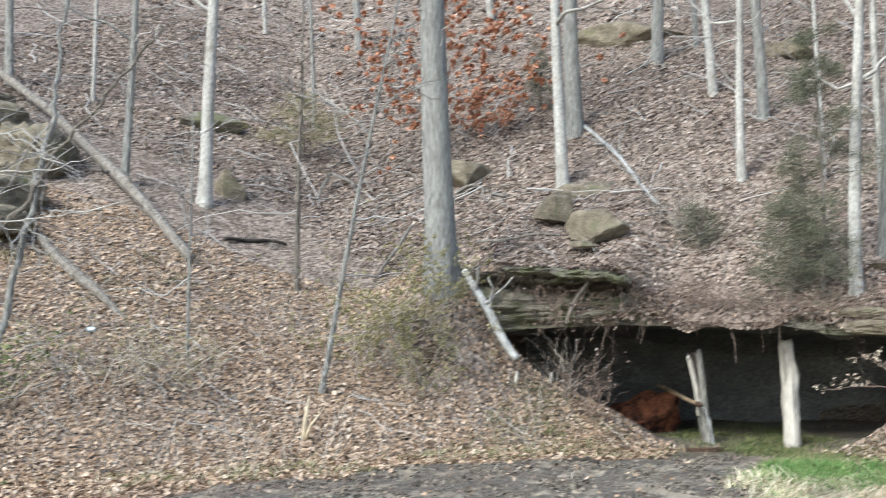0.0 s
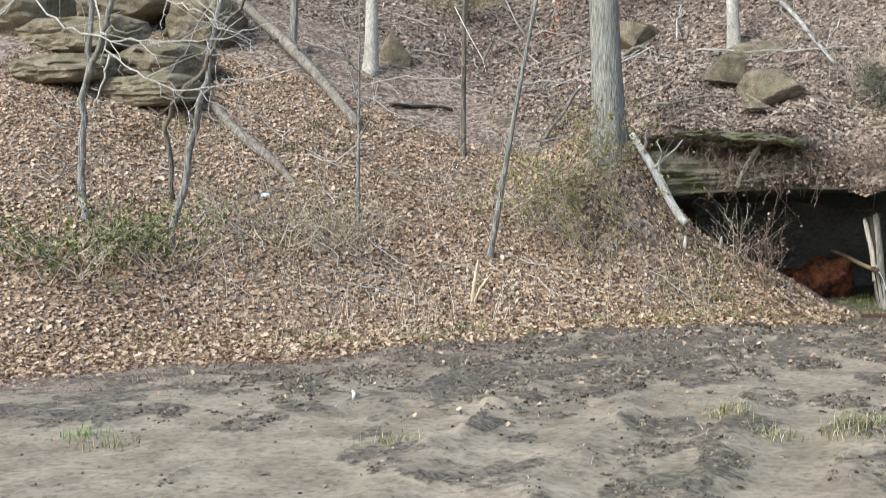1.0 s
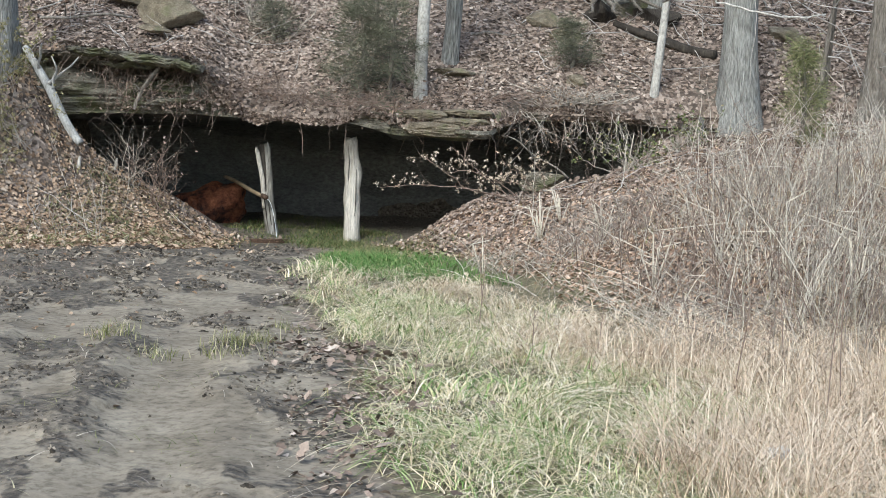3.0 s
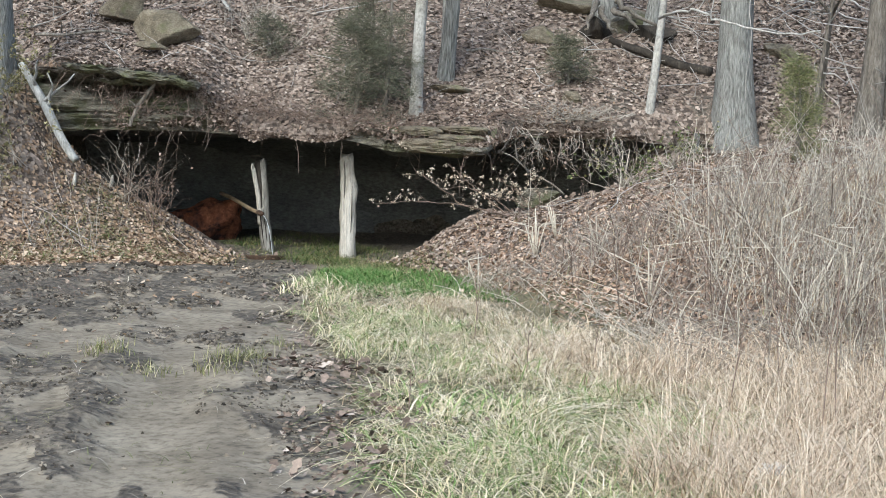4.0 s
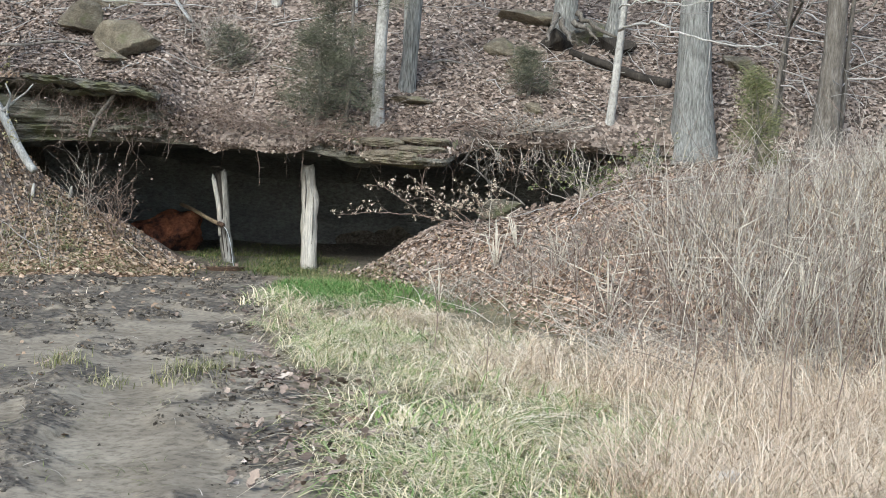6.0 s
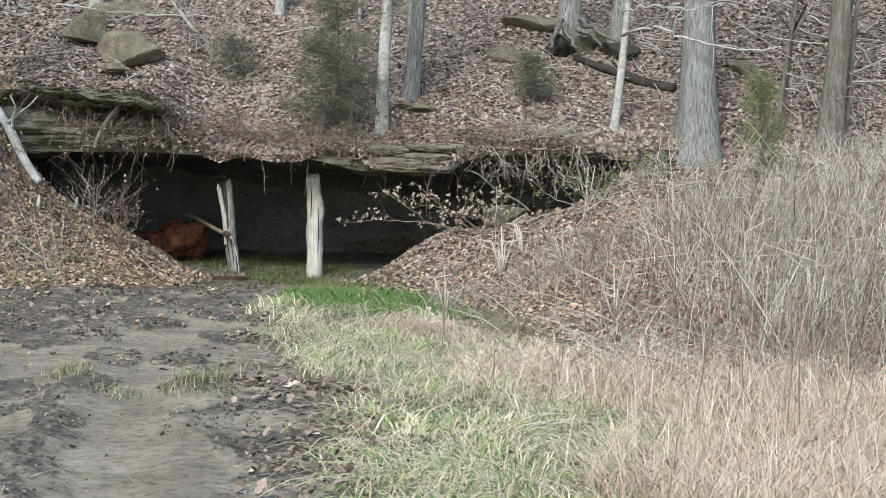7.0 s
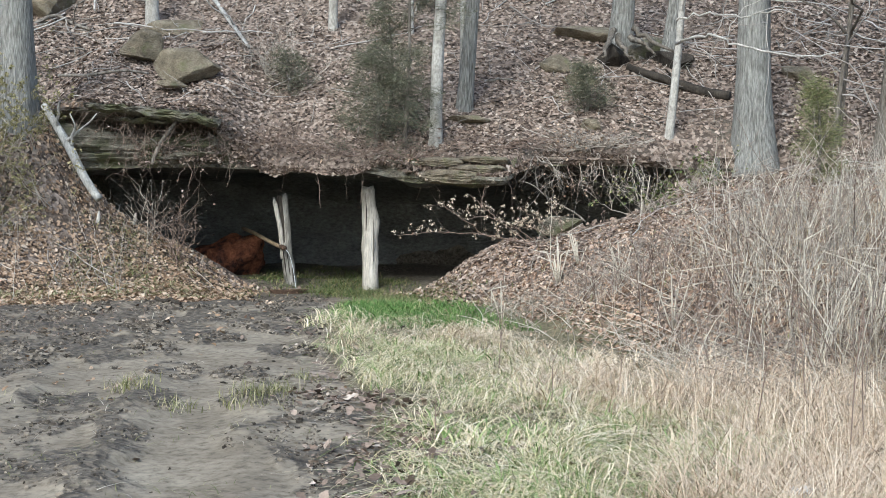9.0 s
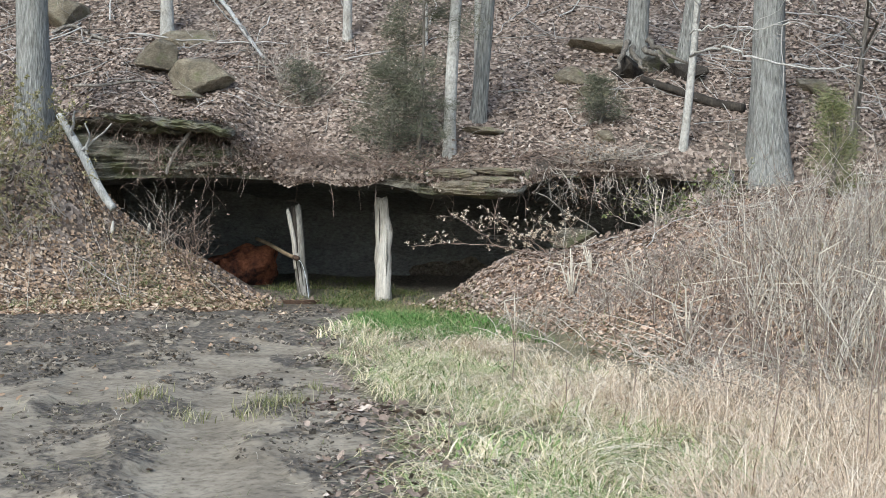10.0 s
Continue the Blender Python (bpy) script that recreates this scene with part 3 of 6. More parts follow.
def overhang():
    """The sandstone roof of the shelter: hillside on top, a layered face in front, a low ceiling beneath."""
    xs = np.arange(CAVE_X0 - 0.15, CAVE_X1 + 1.0, 0.04)
    lip, low = lip_line(xs), ceiling_height(xs)
    rows = []
    for s in np.linspace(1, 0, 34):
        y = lip + 0.02 + s ** 1.3 * (CAVE_BACK + 1.6 - lip)
        rows.append(np.stack([xs, y, upper(xs, y) + 0.015 * s ** 0.2], -1))
    top = np.maximum(rows[-1][:, 2], low + 0.03)
    for s in np.linspace(0.02, 1, 64):
        z = top + (low - top) * s
        shift = 0.6 * vnoise(xs * 0.7, xs * 0, 62)
        layer = 1.1 * vnoise(np.floor(z * 9 + shift) + 0.5, xs * 0.9, 63) + 0.7 * vnoise(np.floor(z * 21 + 2 * shift) + 0.5, xs * 2.3, 64)
        under = 0.5 * np.exp(-((z - bench(xs) + 0.24 + 0.06 * vnoise(xs * 1.3, xs * 0, 66)) / 0.085) ** 2) * step(-3.7, -4.1, xs) + 0.12 * step(0.3, 0.0, z - low) * step(-3.4, -4.2, xs)
        block = 0.12 * vnoise(np.floor(xs * 1.6 + 1.5 * shift) + 0.5, np.floor(z * 5) + 0.5, 69)
        y = lip + 0.11 * layer + block + 0.07 * fbm(xs * 3.5, z * 6, 65, 3) + under - 0.05
        rows.append(np.stack([xs, y, z], -1))
    face_end = len(rows)
    for s in np.linspace(0.03, 1, 26):
        y = lip + s * (CAVE_BACK + 0.5 - lip)
        z = low - 0.16 * s - 0.9 * step(0.7, 1.0, s) + 0.07 * fbm(xs * 0.9, y * 0.9, 67) - 0.05 * np.floor(3 * vnoise(xs * 0.5, y * 0.8, 68)) * 0.5
        rows.append(np.stack([xs, y, z], -1))
    grid = np.array(rows)
    k, n, _ = grid.shape
    idx = np.arange(k * n).reshape(k, n)
    quads = np.stack([idx[:-1, :-1], idx[1:, :-1], idx[1:, 1:], idx[:-1, 1:]], -1)
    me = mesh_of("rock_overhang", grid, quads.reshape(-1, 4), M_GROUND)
    me.materials.append(M_ROCK)
    me.materials.append(M_CAVE)
    slot = np.zeros((k - 1, n - 1), np.int32)
    slot[30:face_end] = 1
    soft_edge = ((xs > 0.3) | ((xs > -3.7) & (xs < -1.75)))[:-1]
    slot[30:face_end - 4, soft_edge] = 0
    slot[face_end - 26:face_end, xs[:-1] < 0.3] = 1
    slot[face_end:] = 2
    me.polygons.foreach_set("material_index", slot.ravel())
    me.polygons.foreach_set("use_smooth", (slot != 1).ravel())
    layer = me.color_attributes.new("zone", "FLOAT_COLOR", "POINT")
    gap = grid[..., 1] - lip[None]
    # dark soil and the shadow near the lip, painted into the top's colour
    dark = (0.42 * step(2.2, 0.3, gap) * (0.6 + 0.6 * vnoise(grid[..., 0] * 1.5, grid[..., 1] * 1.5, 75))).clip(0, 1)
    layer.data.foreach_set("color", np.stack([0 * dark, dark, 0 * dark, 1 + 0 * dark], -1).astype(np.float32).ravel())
    return tagged(new("rock_overhang", me), "layered sandstone roof of a low rock shelter", "rock face", kind="structure")


overhang()


def cave_wall():
    xs, s = np.arange(CAVE_X0 - 0.6, CAVE_X1 + 0.7, 0.1), np.linspace(0, 1, 24)
    X, S = np.meshgrid(xs, s)
    edge = (np.abs((X - (CAVE_X0 + CAVE_X1) / 2) / ((CAVE_X1 - CAVE_X0) / 2 + 0.2))) ** 4
    Y = CAVE_BACK - 0.1 - 2.3 * np.minimum(edge, 1.4) + 0.25 * fbm(X * 0.8, S * 2, 71) - 0.35 * S
    grid = np.stack([X, Y, -0.2 + S * 2.1], -1)
    idx = np.arange(X.size).reshape(X.shape)
    quads = np.stack([idx[:-1, :-1], idx[:-1, 1:], idx[1:, 1:], idx[1:, :-1]], -1).reshape(-1, 4)
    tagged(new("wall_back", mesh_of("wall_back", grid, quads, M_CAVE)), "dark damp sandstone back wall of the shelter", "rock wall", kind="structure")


cave_wall()

# ---- the rock shelter: posts, pipe, water, stained rock ----
def on_ground(x, y, sink=0.0):
    return (x, y, float(upper(x, y)) - sink)


def slat(points, wide, deep, seed, k=26, sides=14):
    """A split piece of timber: an oval, eroded section with worn grooves along it."""
    pts = np.array(points, float)
    s = np.linspace(0, 1, k)
    path = np.stack([np.interp(s, np.linspace(0, 1, len(pts)), pts[:, c]) for c in range(3)], -1)
    a = np.arange(sides) * 2 * np.pi / sides
    w, d = (np.interp(s, np.linspace(0, 1, len(v)), v) for v in (wide, deep))
    worn = 1 + 0.13 * vnoise(s[:, None] * 7 + a[None], np.cos(a)[None] * 2 + 0 * s[:, None], seed) + 0.10 * vnoise(a[None] * 2.2 + 0 * s[:, None], s[:, None] * 2.5, seed + 1)
    end = np.where(s > 0.97, 0.72 + 0.2 * np.sin(3 * seed), 1.0)[:, None]
    verts = path[:, None] + np.stack([np.cos(a)[None] * (w[:, None] * worn) * end * 0.5, np.sin(a)[None] * (d[:, None] * worn) * end * 0.5, 0.05 * vnoise(a * 1.5, a * 0, seed + 2)[None] * (s > 0.95)[:, None]], -1)
    verts = np.concatenate([verts.reshape(-1, 3), path[:1], path[-1:] + (0, 0, 0.012)])
    idx = np.arange(k * sides).reshape(k, sides)
    nxt = np.roll(idx, -1, axis=1)
    faces = np.stack([idx[:-1], nxt[:-1], nxt[1:], idx[1:]], -1).reshape(-1, 4).tolist()
    faces += [(int(nxt[0, i]), int(idx[0, i]), k * sides) for i in range(sides)] + [(int(idx[-1, i]), int(nxt[-1, i]), k * sides + 1) for i in range(sides)]
    me = bpy.data.meshes.new("slat")
    me.from_pydata(verts.tolist(), [], faces)
    me.polygons.foreach_set("use_smooth", [True] * len(faces))
    return me


def timber(name, points, wide, deep, material, parent, seed, label=""):
    me = slat(points, wide, deep, seed)
    me.materials.append(material)
    return part(name, me, parent, label)


split = thing("post", (-2.92, 18.70, -0.10), "weathered grey split wooden post with a rotted hollow top", "post", "posts under the rock roof")
timber("shaft", [(0.02, 0, -0.12), (-0.03, 0, 0.3), (-0.09, 0, 0.62)], [0.19, 0.185, 0.15], [0.15, 0.14, 0.11], M_POST_GREY, split, 2)
timber("rot_core", [(-0.06, 0.02, 0.4), (-0.10, 0.02, 0.85), (-0.16, 0.02, 1.32)], [0.15, 0.16, 0.15], [0.08, 0.08, 0.07], M_ROTTEN, split, 3, "dark rotted heart of the post")
timber("split_sliver", [(-0.11, -0.03, 0.42), (-0.15, -0.03, 0.8), (-0.20, -0.03, 1.05), (-0.25, -0.03, 1.27)], [0.07, 0.075, 0.065, 0.055], [0.05, 0.05, 0.05, 0.03], M_POST, split, 4, "pale split sliver of wood")
timber("split_sliver", [(-0.03, -0.03, 0.4), (-0.05, -0.03, 0.85), (-0.075, -0.03, 1.1), (-0.10, -0.03, 1.33)], [0.11, 0.10, 0.085, 0.08], [0.05, 0.05, 0.05, 0.04], M_POST_GREY, split, 6, "grey split sliver of wood")
for _i, (_x0, _z0, _x1, _z1) in enumerate(((0.03, 0.02, -0.05, 0.5), (-0.04, 0.1, -0.12, 0.6), (0.06, 0.05, 0.03, 0.28))):
    timber("rot_crack", [(_x0, -0.068, _z0), ((_x0 + _x1) / 2, -0.066, (_z0 + _z1) / 2), (_x1, -0.056, _z1)], [0.006, 0.016, 0.01], [0.02, 0.02, 0.02], M_ROTTEN, split, 7 + _i, "dark crack")
sound = thing("post", (-1.77, 18.70, 0.01), "bleached pale wooden post holding up the rock roof", "post", "posts under the rock roof")
timber("shaft", [(0.0, 0, -0.15), (0.005, 0, 0.12), (0.0, 0, 0.35), (-0.01, 0, 0.6), (0.01, 0, 0.85), (-0.03, 0, 1.1), (-0.045, 0, 1.36)], [0.28, 0.27, 0.24, 0.25, 0.245, 0.215, 0.20], [0.2, 0.2, 0.18, 0.18, 0.18, 0.17, 0.16], M_POST, sound, 5)
timber("rot_crack", [(0.05, -0.088, 0.25), (0.06, -0.09, 0.5), (0.05, -0.085, 0.9)], [0.005, 0.014, 0.006], [0.02, 0.02, 0.02], M_ROTTEN, sound, 11, "dark crack")
timber("rot_crack", [(-0.06, -0.086, 0.75), (-0.055, -0.082, 1.0), (-0.07, -0.078, 1.25)], [0.004, 0.012, 0.006], [0.02, 0.02, 0.02], M_ROTTEN, sound, 12, "dark crack")

spring = thing("spring_pipe", (-2.98, 18.45, 0.49), "tan pipe with a rusty end jutting from the shelter", "pipe")
_a, _b = np.array((-3.95, 20.40, 0.66)) - np.array(spring.location), np.zeros(3)
part("pipe", trunk_mesh("pipe", [_a + (_b - _a) * s + (0, 0, 0.01 * math.sin(6 * s)) for s in np.linspace(0, 1, 12)], np.full(12, 0.029), M_PIPE, 14, 0.03, 0, 1), spring)
part("pipe_end", trunk_mesh("pipe_end", [_b - (_b - _a) * 0.07, _b - (_b - _a) * 0.03, _b + (_b - _a) * 0.008], [0.033, 0.036, 0.033], M_RUST, 14, 0.08, 0, 2), spring, "rusted pipe end")
_s = np.linspace(0, 1, 14)
_fall = np.stack([0.20 * _s ** 0.75, -0.12 * _s, -0.02 - 0.60 * _s ** 1.7], -1)
part("water_jet", trunk_mesh("water_jet", _fall, 0.0025 + 0.0015 * np.sin(9 * _s) ** 2 + 0.001 * _s, M_WATER, 8, 0.2, 0, 3), spring, "thin white jet of falling water")


def basin():
    """A half-buried rusty tub under the jet."""
    ob = thing("tub", (-2.85, 18.05, -0.2), "rusty half-buried tub in dark mud", "tub")
    n = 28
    a = np.arange(n) * 2 * np.pi / n
    rows = []
    for r, z in ((0.24, -0.06), (0.29, 0.04), (0.31, 0.12), (0.32, 0.135), (0.30, 0.13), (0.27, 0.04), (0.2, 0.0), (0.01, -0.005)):
        rows.append(np.stack([np.cos(a) * r * 0.85, np.sin(a) * r * 0.6, z + 0.02 * np.cos(a + 1) + 0.006 * np.sin(5 * a)], -1))
    idx = np.arange(len(rows) * n).reshape(len(rows), n)
    nxt = np.roll(idx, -1, 1)
    part("tub_body", mesh_of("tub_body", np.array(rows), np.stack([idx[:-1], nxt[:-1], nxt[1:], idx[1:]], -1).reshape(-1, 4), M_RUST), ob)
    bm = bmesh.new()
    bmesh.ops.create_circle(bm, cap_ends=True, segments=24, radius=0.27)
    for v in bm.verts:
        v.co = Vector((v.co.x * 0.83, v.co.y * 0.6, 0.085))
    me = bpy.data.meshes.new("water_surface")
    bm.to_mesh(me)
    bm.free()
    me.materials.append(M_WATER)
    part("water_surface", me, ob, "still dark water")
    return ob


basin()


def boulder(name, base, size, seed, label, material=M_BOULDER, turn=0.0, tilt=0.0, category="rock", group="", level=4, boxy=False):
    if not boxy:
        size = tuple(1.4 * c for c in size)
    ob = new(name, rock_mesh(name, size, material, seed, level=level, boxy=boxy))
    ob.matrix_world = pose(*base, tilt, tilt * 0.4, turn)
    return tagged(ob, label, category, group)


_rock = boulder("stained_rock", (-4.30, 20.35, 0.14), (0.8, 0.55, 0.66), 12, "rust-orange iron-stained rock in the dark shelter", M_RUSTROCK, 25, level=5)
for _v in _rock.data.vertices:
    _v.co *= 1 + 0.22 * noise.noise(_v.co * 3.1 + Vector((4, 1, 2))) + 0.09 * noise.noise(_v.co * 8.0)
_rock.data.polygons.foreach_set("use_smooth", [True] * len(_rock.data.polygons))

# boulders on the slope
boulder("boulder", (-5.52, 20.16, 3.49), (0.34, 0.34, 0.4), 21, "angular tan boulder lying in fallen leaves", turn=20, tilt=25, group="slope boulders")
boulder("boulder", (-4.69, 19.52, 3.16), (0.6, 0.4, 0.36), 22, "long tan boulder tilted on the leafy slope", turn=-12, tilt=22, group="slope boulders")
boulder("boulder", (-4.74, 19.05, 2.82), (0.3, 0.25, 0.1), 23, "flat tan stone below two boulders", turn=5, tilt=6, group="slope boulders")
boulder("boulder", (-7.92, 22.89, 4.33), (0.62, 0.5, 0.5), 24, "mossy grey boulder beside the trunk of a tree", turn=40, group="slope boulders")
boulder("boulder", (-11.69, 20.58, 4.09), (0.42, 0.5, 0.62), 25, "mossy block of rock beside a pale trunk", turn=10, group="slope boulders")
boulder("boulder", (-5.37, 22.46, 3.97), (0.8, 0.6, 0.26), 26, "low slab of rock sunk in leaves", turn=-15, tilt=12, group="slope boulders")
boulder("boulder", (1.02, 21.19, 3.37), (0.42, 0.4, 0.28), 27, "weathered grey-brown stone on the slope", turn=14, group="slope boulders")
boulder("boulder", (1.27, 20.58, 3.04), (0.3, 0.3, 0.2), 28, "weathered small stone on the slope", turn=55, group="slope boulders")
boulder("boulder", (4.77, 20.75, 3.20), (0.36, 0.34, 0.28), 29, "dark stone half sunk in leaves", turn=-20, group="slope boulders")
boulder("boulder", (-0.41, 19.40, 2.39), (0.34, 0.3, 0.1), 30, "flat stone at the foot of a tree", turn=4, group="slope boulders")
boulder("boulder", (1.40, 19.32, 2.34), (0.26, 0.26, 0.16), 31, "small mossy stone near the rock edge", turn=44, group="slope boulders")
boulder("boulder", (0.98, 18.78, 0.85), (0.4, 0.3, 0.24), 32, "brown stone at the mouth of the shelter", M_ROCK, turn=12, group="slope boulders")
boulder("boulder", (-2.53, 28.00, 7.23), (1.0, 0.6, 0.36), 33, "long mossy rock high on the hillside", turn=-12, group="slope boulders")
boulder("boulder", (-6.04, 29.67, 8.24), (1.5, 0.9, 0.55), 34, "mossy ledge of rock high on the hillside", turn=8, group="slope boulders")
boulder("boulder", (-13.67, 23.41, 5.77), (1.1, 0.7, 0.42), 35, "dark ledge of rock behind a pale trunk", M_ROCK, turn=-8, group="slope boulders")
boulder("boulder", (1.44, 22.28, 3.96), (0.75, 0.5, 0.28), 36, "lichen-covered slab beside tree roots", turn=-14, group="slope boulders")
# near-black rock added for the shade in the hollow under the roots
boulder("boulder", (1.92, 21.3, 3.5), (0.42, 0.34, 0.34), 38, "near-black rock standing in for the shaded hollow below tree roots", M_ROTTEN, turn=30, group="slope boulders")
boulder("boulder", (2.75, 21.35, 3.42), (0.5, 0.36, 0.3), 39, "dark angular rock beside tree roots", M_ROTTEN, turn=-25, group="slope boulders")
boulder("boulder", (2.49, 21.69, 3.63), (0.8, 0.5, 0.42), 37, "dark rock under tree roots", M_ROCK, turn=20, group="slope boulders")

# the outcrop on the left slope: stacked slabs with dark gaps between them
for _x, _y, _size, _seed, _turn in ((-16.48, 18.81, (3.2, 1.8, 1.0), 41, -4), (-14.55, 18.90, (1.2, 1.4, 1.2), 42, 12), (-15.70, 16.90, (2.6, 1.5, 0.62), 43, -6), (-14.14, 17.08, (1.7, 1.4, 0.7), 44, -10), (-13.57, 16.14, (1.9, 1.2, 0.5), 45, -8), (-16.96, 16.74, (1.7, 1.5, 0.9), 46, 4), (-17.31, 19.53, (2.8, 1.5, 0.7), 47, 6), (-14.98, 15.71, (2.0, 1.3, 0.45), 48, -4)):
    boulder("outcrop_slab", on_ground(_x, _y, -0.1), _size, _seed, "tan-brown sandstone slab of a stacked outcrop", M_BOULDER, _turn, 3, "rock", "outcrop slabs", 4, True)

# the pale layered slabs along the edge of the shelter roof
for _i, (_x, _z, _w, _h, _y) in enumerate(((-0.55, 1.56, 0.95, 0.2, 18.1), (-0.25, 1.66, 0.8, 0.14, 18.16), (-0.75, 1.76, 0.62, 0.13, 18.2), (-0.15, 1.80, 0.7, 0.1, 18.3)  )):
    boulder("ledge_slab", (_x, _y, _z), (_w, 0.5, _h), 60 + _i, "pale weathered sandstone slab at the roof edge", M_BOULDER, 4 * (_i % 3 - 1), 2, "rock", "roof edge slabs", 4, True)
for _i, (_x, _z, _w, _h, _y, _turn) in enumerate(((-5.3, 2.43, 0.8, 0.12, 18.0, 4), (-4.6, 2.36, 1.0, 0.15, 17.98, 5), (-4.1, 2.29, 0.55, 0.10, 18.0, 9), (-4.9, 2.27, 0.8, 0.06, 18.15, 3))):
    _slab = boulder("ledge_slab", (_x, _y, _z), (_w, 0.6, _h), 80 + _i, "dark lichened sandstone slab of the roof face", M_ROCK, 0, 0, "rock", "roof face slabs", 5, True)
    for _v in _slab.data.vertices:
        _v.co += Vector((0.0, 0.10 * noise.noise(Vector((_v.co.x * 4, _i, _v.co.z * 12))), 0.045 * noise.noise(Vector((_v.co.x * 5, _v.co.y * 4, _i))) + 0.02 * noise.noise(_v.co * 14)))
    _slab.matrix_world = pose(_x, _y, _z, 3, _turn, 5 * (_i % 3 - 1))
x, y = rng.uniform(-5.9, -3.7, 900), rng.uniform(17.72, 18.25, 900)
ok = vnoise(x * 2.3, y * 2.3, 171) + 0.6 * step(-5.0, -4.0, x) > -0.1
tagged(new("ledge_leaves", leaf_mesh("ledge_leaves", np.stack([x, y, bench(x) + 0.03 + rng.uniform(0, 0.04, 900)], -1)[ok], rng.uniform(0.04, 0.08, int(ok.sum())), M_LEAF, 0.5)), "dry leaves lying on the upper rock ledge", "leaves", kind="stuff")
x, z = rng.uniform(-5.3, -3.3, 1500), rng.uniform(0, 1, 1500)
ok = step(0.75, 0.0, z - 0.5 * step(-4.6, -3.5, x)) * (0.5 + 0.6 * vnoise(x * 2.5, z * 3, 172)) > rng.random(1500)
tagged(new("ledge_leaves", leaf_mesh("ledge_leaves", np.stack([x, lip_line(x) - 0.12 + 0.1 * z, 1.64 + 0.5 * z], -1)[ok], rng.uniform(0.04, 0.08, int(ok.sum())), M_LEAF, 0.8)), "dry leaves caught in cracks of the rock face", "leaves", kind="stuff")


# ---- trees ----
def branchlets(starts, dirs, lengths, radius, k=6, droop=0.15, wild=0.25):
    n = len(starts)
    s = np.linspace(0, 1, k)
    wob = np.cumsum(rng.normal(0, wild, (n, k, 3)) / k, axis=1)
    wob[:, 0] = 0
    path = starts[:, None] + (dirs[:, None] * s[:, None] + wob - np.array([0, 0, droop]) * (s ** 2)[:, None]) * lengths[:, None, None]
    rad = np.linspace(1, 0.3, k) * np.asarray(radius)[:, None]
    return path, rad


def tree(base, lean, diameter, height, bark, label, seed, flare=0.35, limbs=9, first=2.4, bow=0.0, group="trees on the hillside", reach=2.4, low_twigs=0):
    """A leafless tree: tapered trunk, limbs that fork, and fine twigs."""
    r = random.Random(seed)
    ob = thing("tree", (base[0], base[1], float(min(upper(base[0], base[1] - 0.9 * diameter), upper(base[0], base[1]))) - 0.1), label, "tree", group)
    s = np.concatenate([np.linspace(0, 0.12, 9)[:-1], np.linspace(0.12, 1, 22)])
    z = s * height
    path = np.stack([lean * z + bow * np.sin(np.pi * np.minimum(z / 5.0, 1)) + 0.03 * np.sin(z * 0.9 + seed), 0.02 * z * math.sin(seed) + 0.03 * np.sin(z * 0.7), z], -1)
    radii = diameter * 0.5 * (1 - 0.78 * s ** 0.9)
    part("trunk", trunk_mesh("trunk", path, radii, bark, 20 if diameter > 0.3 else 12, 0.06, flare, seed), ob)
    for i in range(limbs):
        h = first + (height * 0.95 - first) * ((i + r.random() * 0.6) / limbs)
        j = np.interp(h, z, np.arange(len(z)))
        p0 = np.array([np.interp(h, z, path[:, c]) for c in range(3)])
        rad = float(np.interp(h, z, radii))
        a = r.uniform(0, 2 * math.pi)
        d = np.array([[math.cos(a), math.sin(a), r.uniform(0.25, 0.9)]])
        ln = np.array([reach * r.uniform(0.6, 1.2) * (1.1 - 0.5 * h / height)])
        lp, lr = branchlets(p0[None], d, ln, [min(rad * (0.62 if diameter < 0.11 else 0.45), 0.07)], 9, -0.05, 0.35)
        limb = part("limb", trunk_mesh("limb", lp[0], lr[0], bark, 7, 0.08, 0, seed + i), ob)
        m = 9
        at = rng.uniform(0.25, 1, m)
        st = np.stack([np.interp(at, np.linspace(0, 1, 9), lp[0][:, c]) for c in range(3)], -1)
        dd = d + rng.normal(0, 0.6, (m, 3))
        tp, tr = branchlets(st, dd, rng.uniform(0.35, 1.0, m) * ln[0] * 0.5, np.full(m, 0.011), 6, 0.05, 0.4)
        v, q = tubes(tp, tr, 3)
        part("twig_spray", mesh_of("twig_spray", v, q, M_TWIG), limb, kind="stuff")
    if low_twigs:
        h = rng.uniform(first * 0.5, height * 0.5, low_twigs)
        st = np.stack([np.interp(h, z, path[:, c]) for c in range(3)], -1)
        a = rng.uniform(0, 2 * np.pi, low_twigs)
        dd = np.stack([np.cos(a), np.sin(a), rng.uniform(-0.1, 0.7, low_twigs)], -1)
        tp, tr = branchlets(st, dd, rng.uniform(0.5, 1.8, low_twigs), np.full(low_twigs, 0.012), 6, 0.1, 0.5)
        v, q = tubes(tp, tr, 4)
        part("twig_spray", mesh_of("twig_spray", v, q, M_TWIG), ob, kind="stuff")
    return ob


# base, lean, diameter, height, bark, label, seed and the rest
tree((-6.62, 17.75, 2.36), -0.007, 0.49, 15, M_BARK_GREY, "big straight grey-barked tree on the leafy bank", 1, 0.4, 8, 5.5, low_twigs=4)
tree((3.70, 18.92, 1.99), 0.0, 0.52, 15, M_BARK_GREY, "big grey tree with a flared base above brush", 2, 0.6, 8, 5.0)
tree((-11.66, 19.73, 3.79), 0.05, 0.25, 12, M_BARK_PALE, "pale-barked tree with a forked low root", 3, 0.5, 9, 3.4, low_twigs=6)
tree((-0.83, 18.70, 1.99), 0.03, 0.19, 11, M_BARK_PALE, "pale birch-like tree curving up from the rock edge", 4, 0.4, 8, 3.0, -0.04)
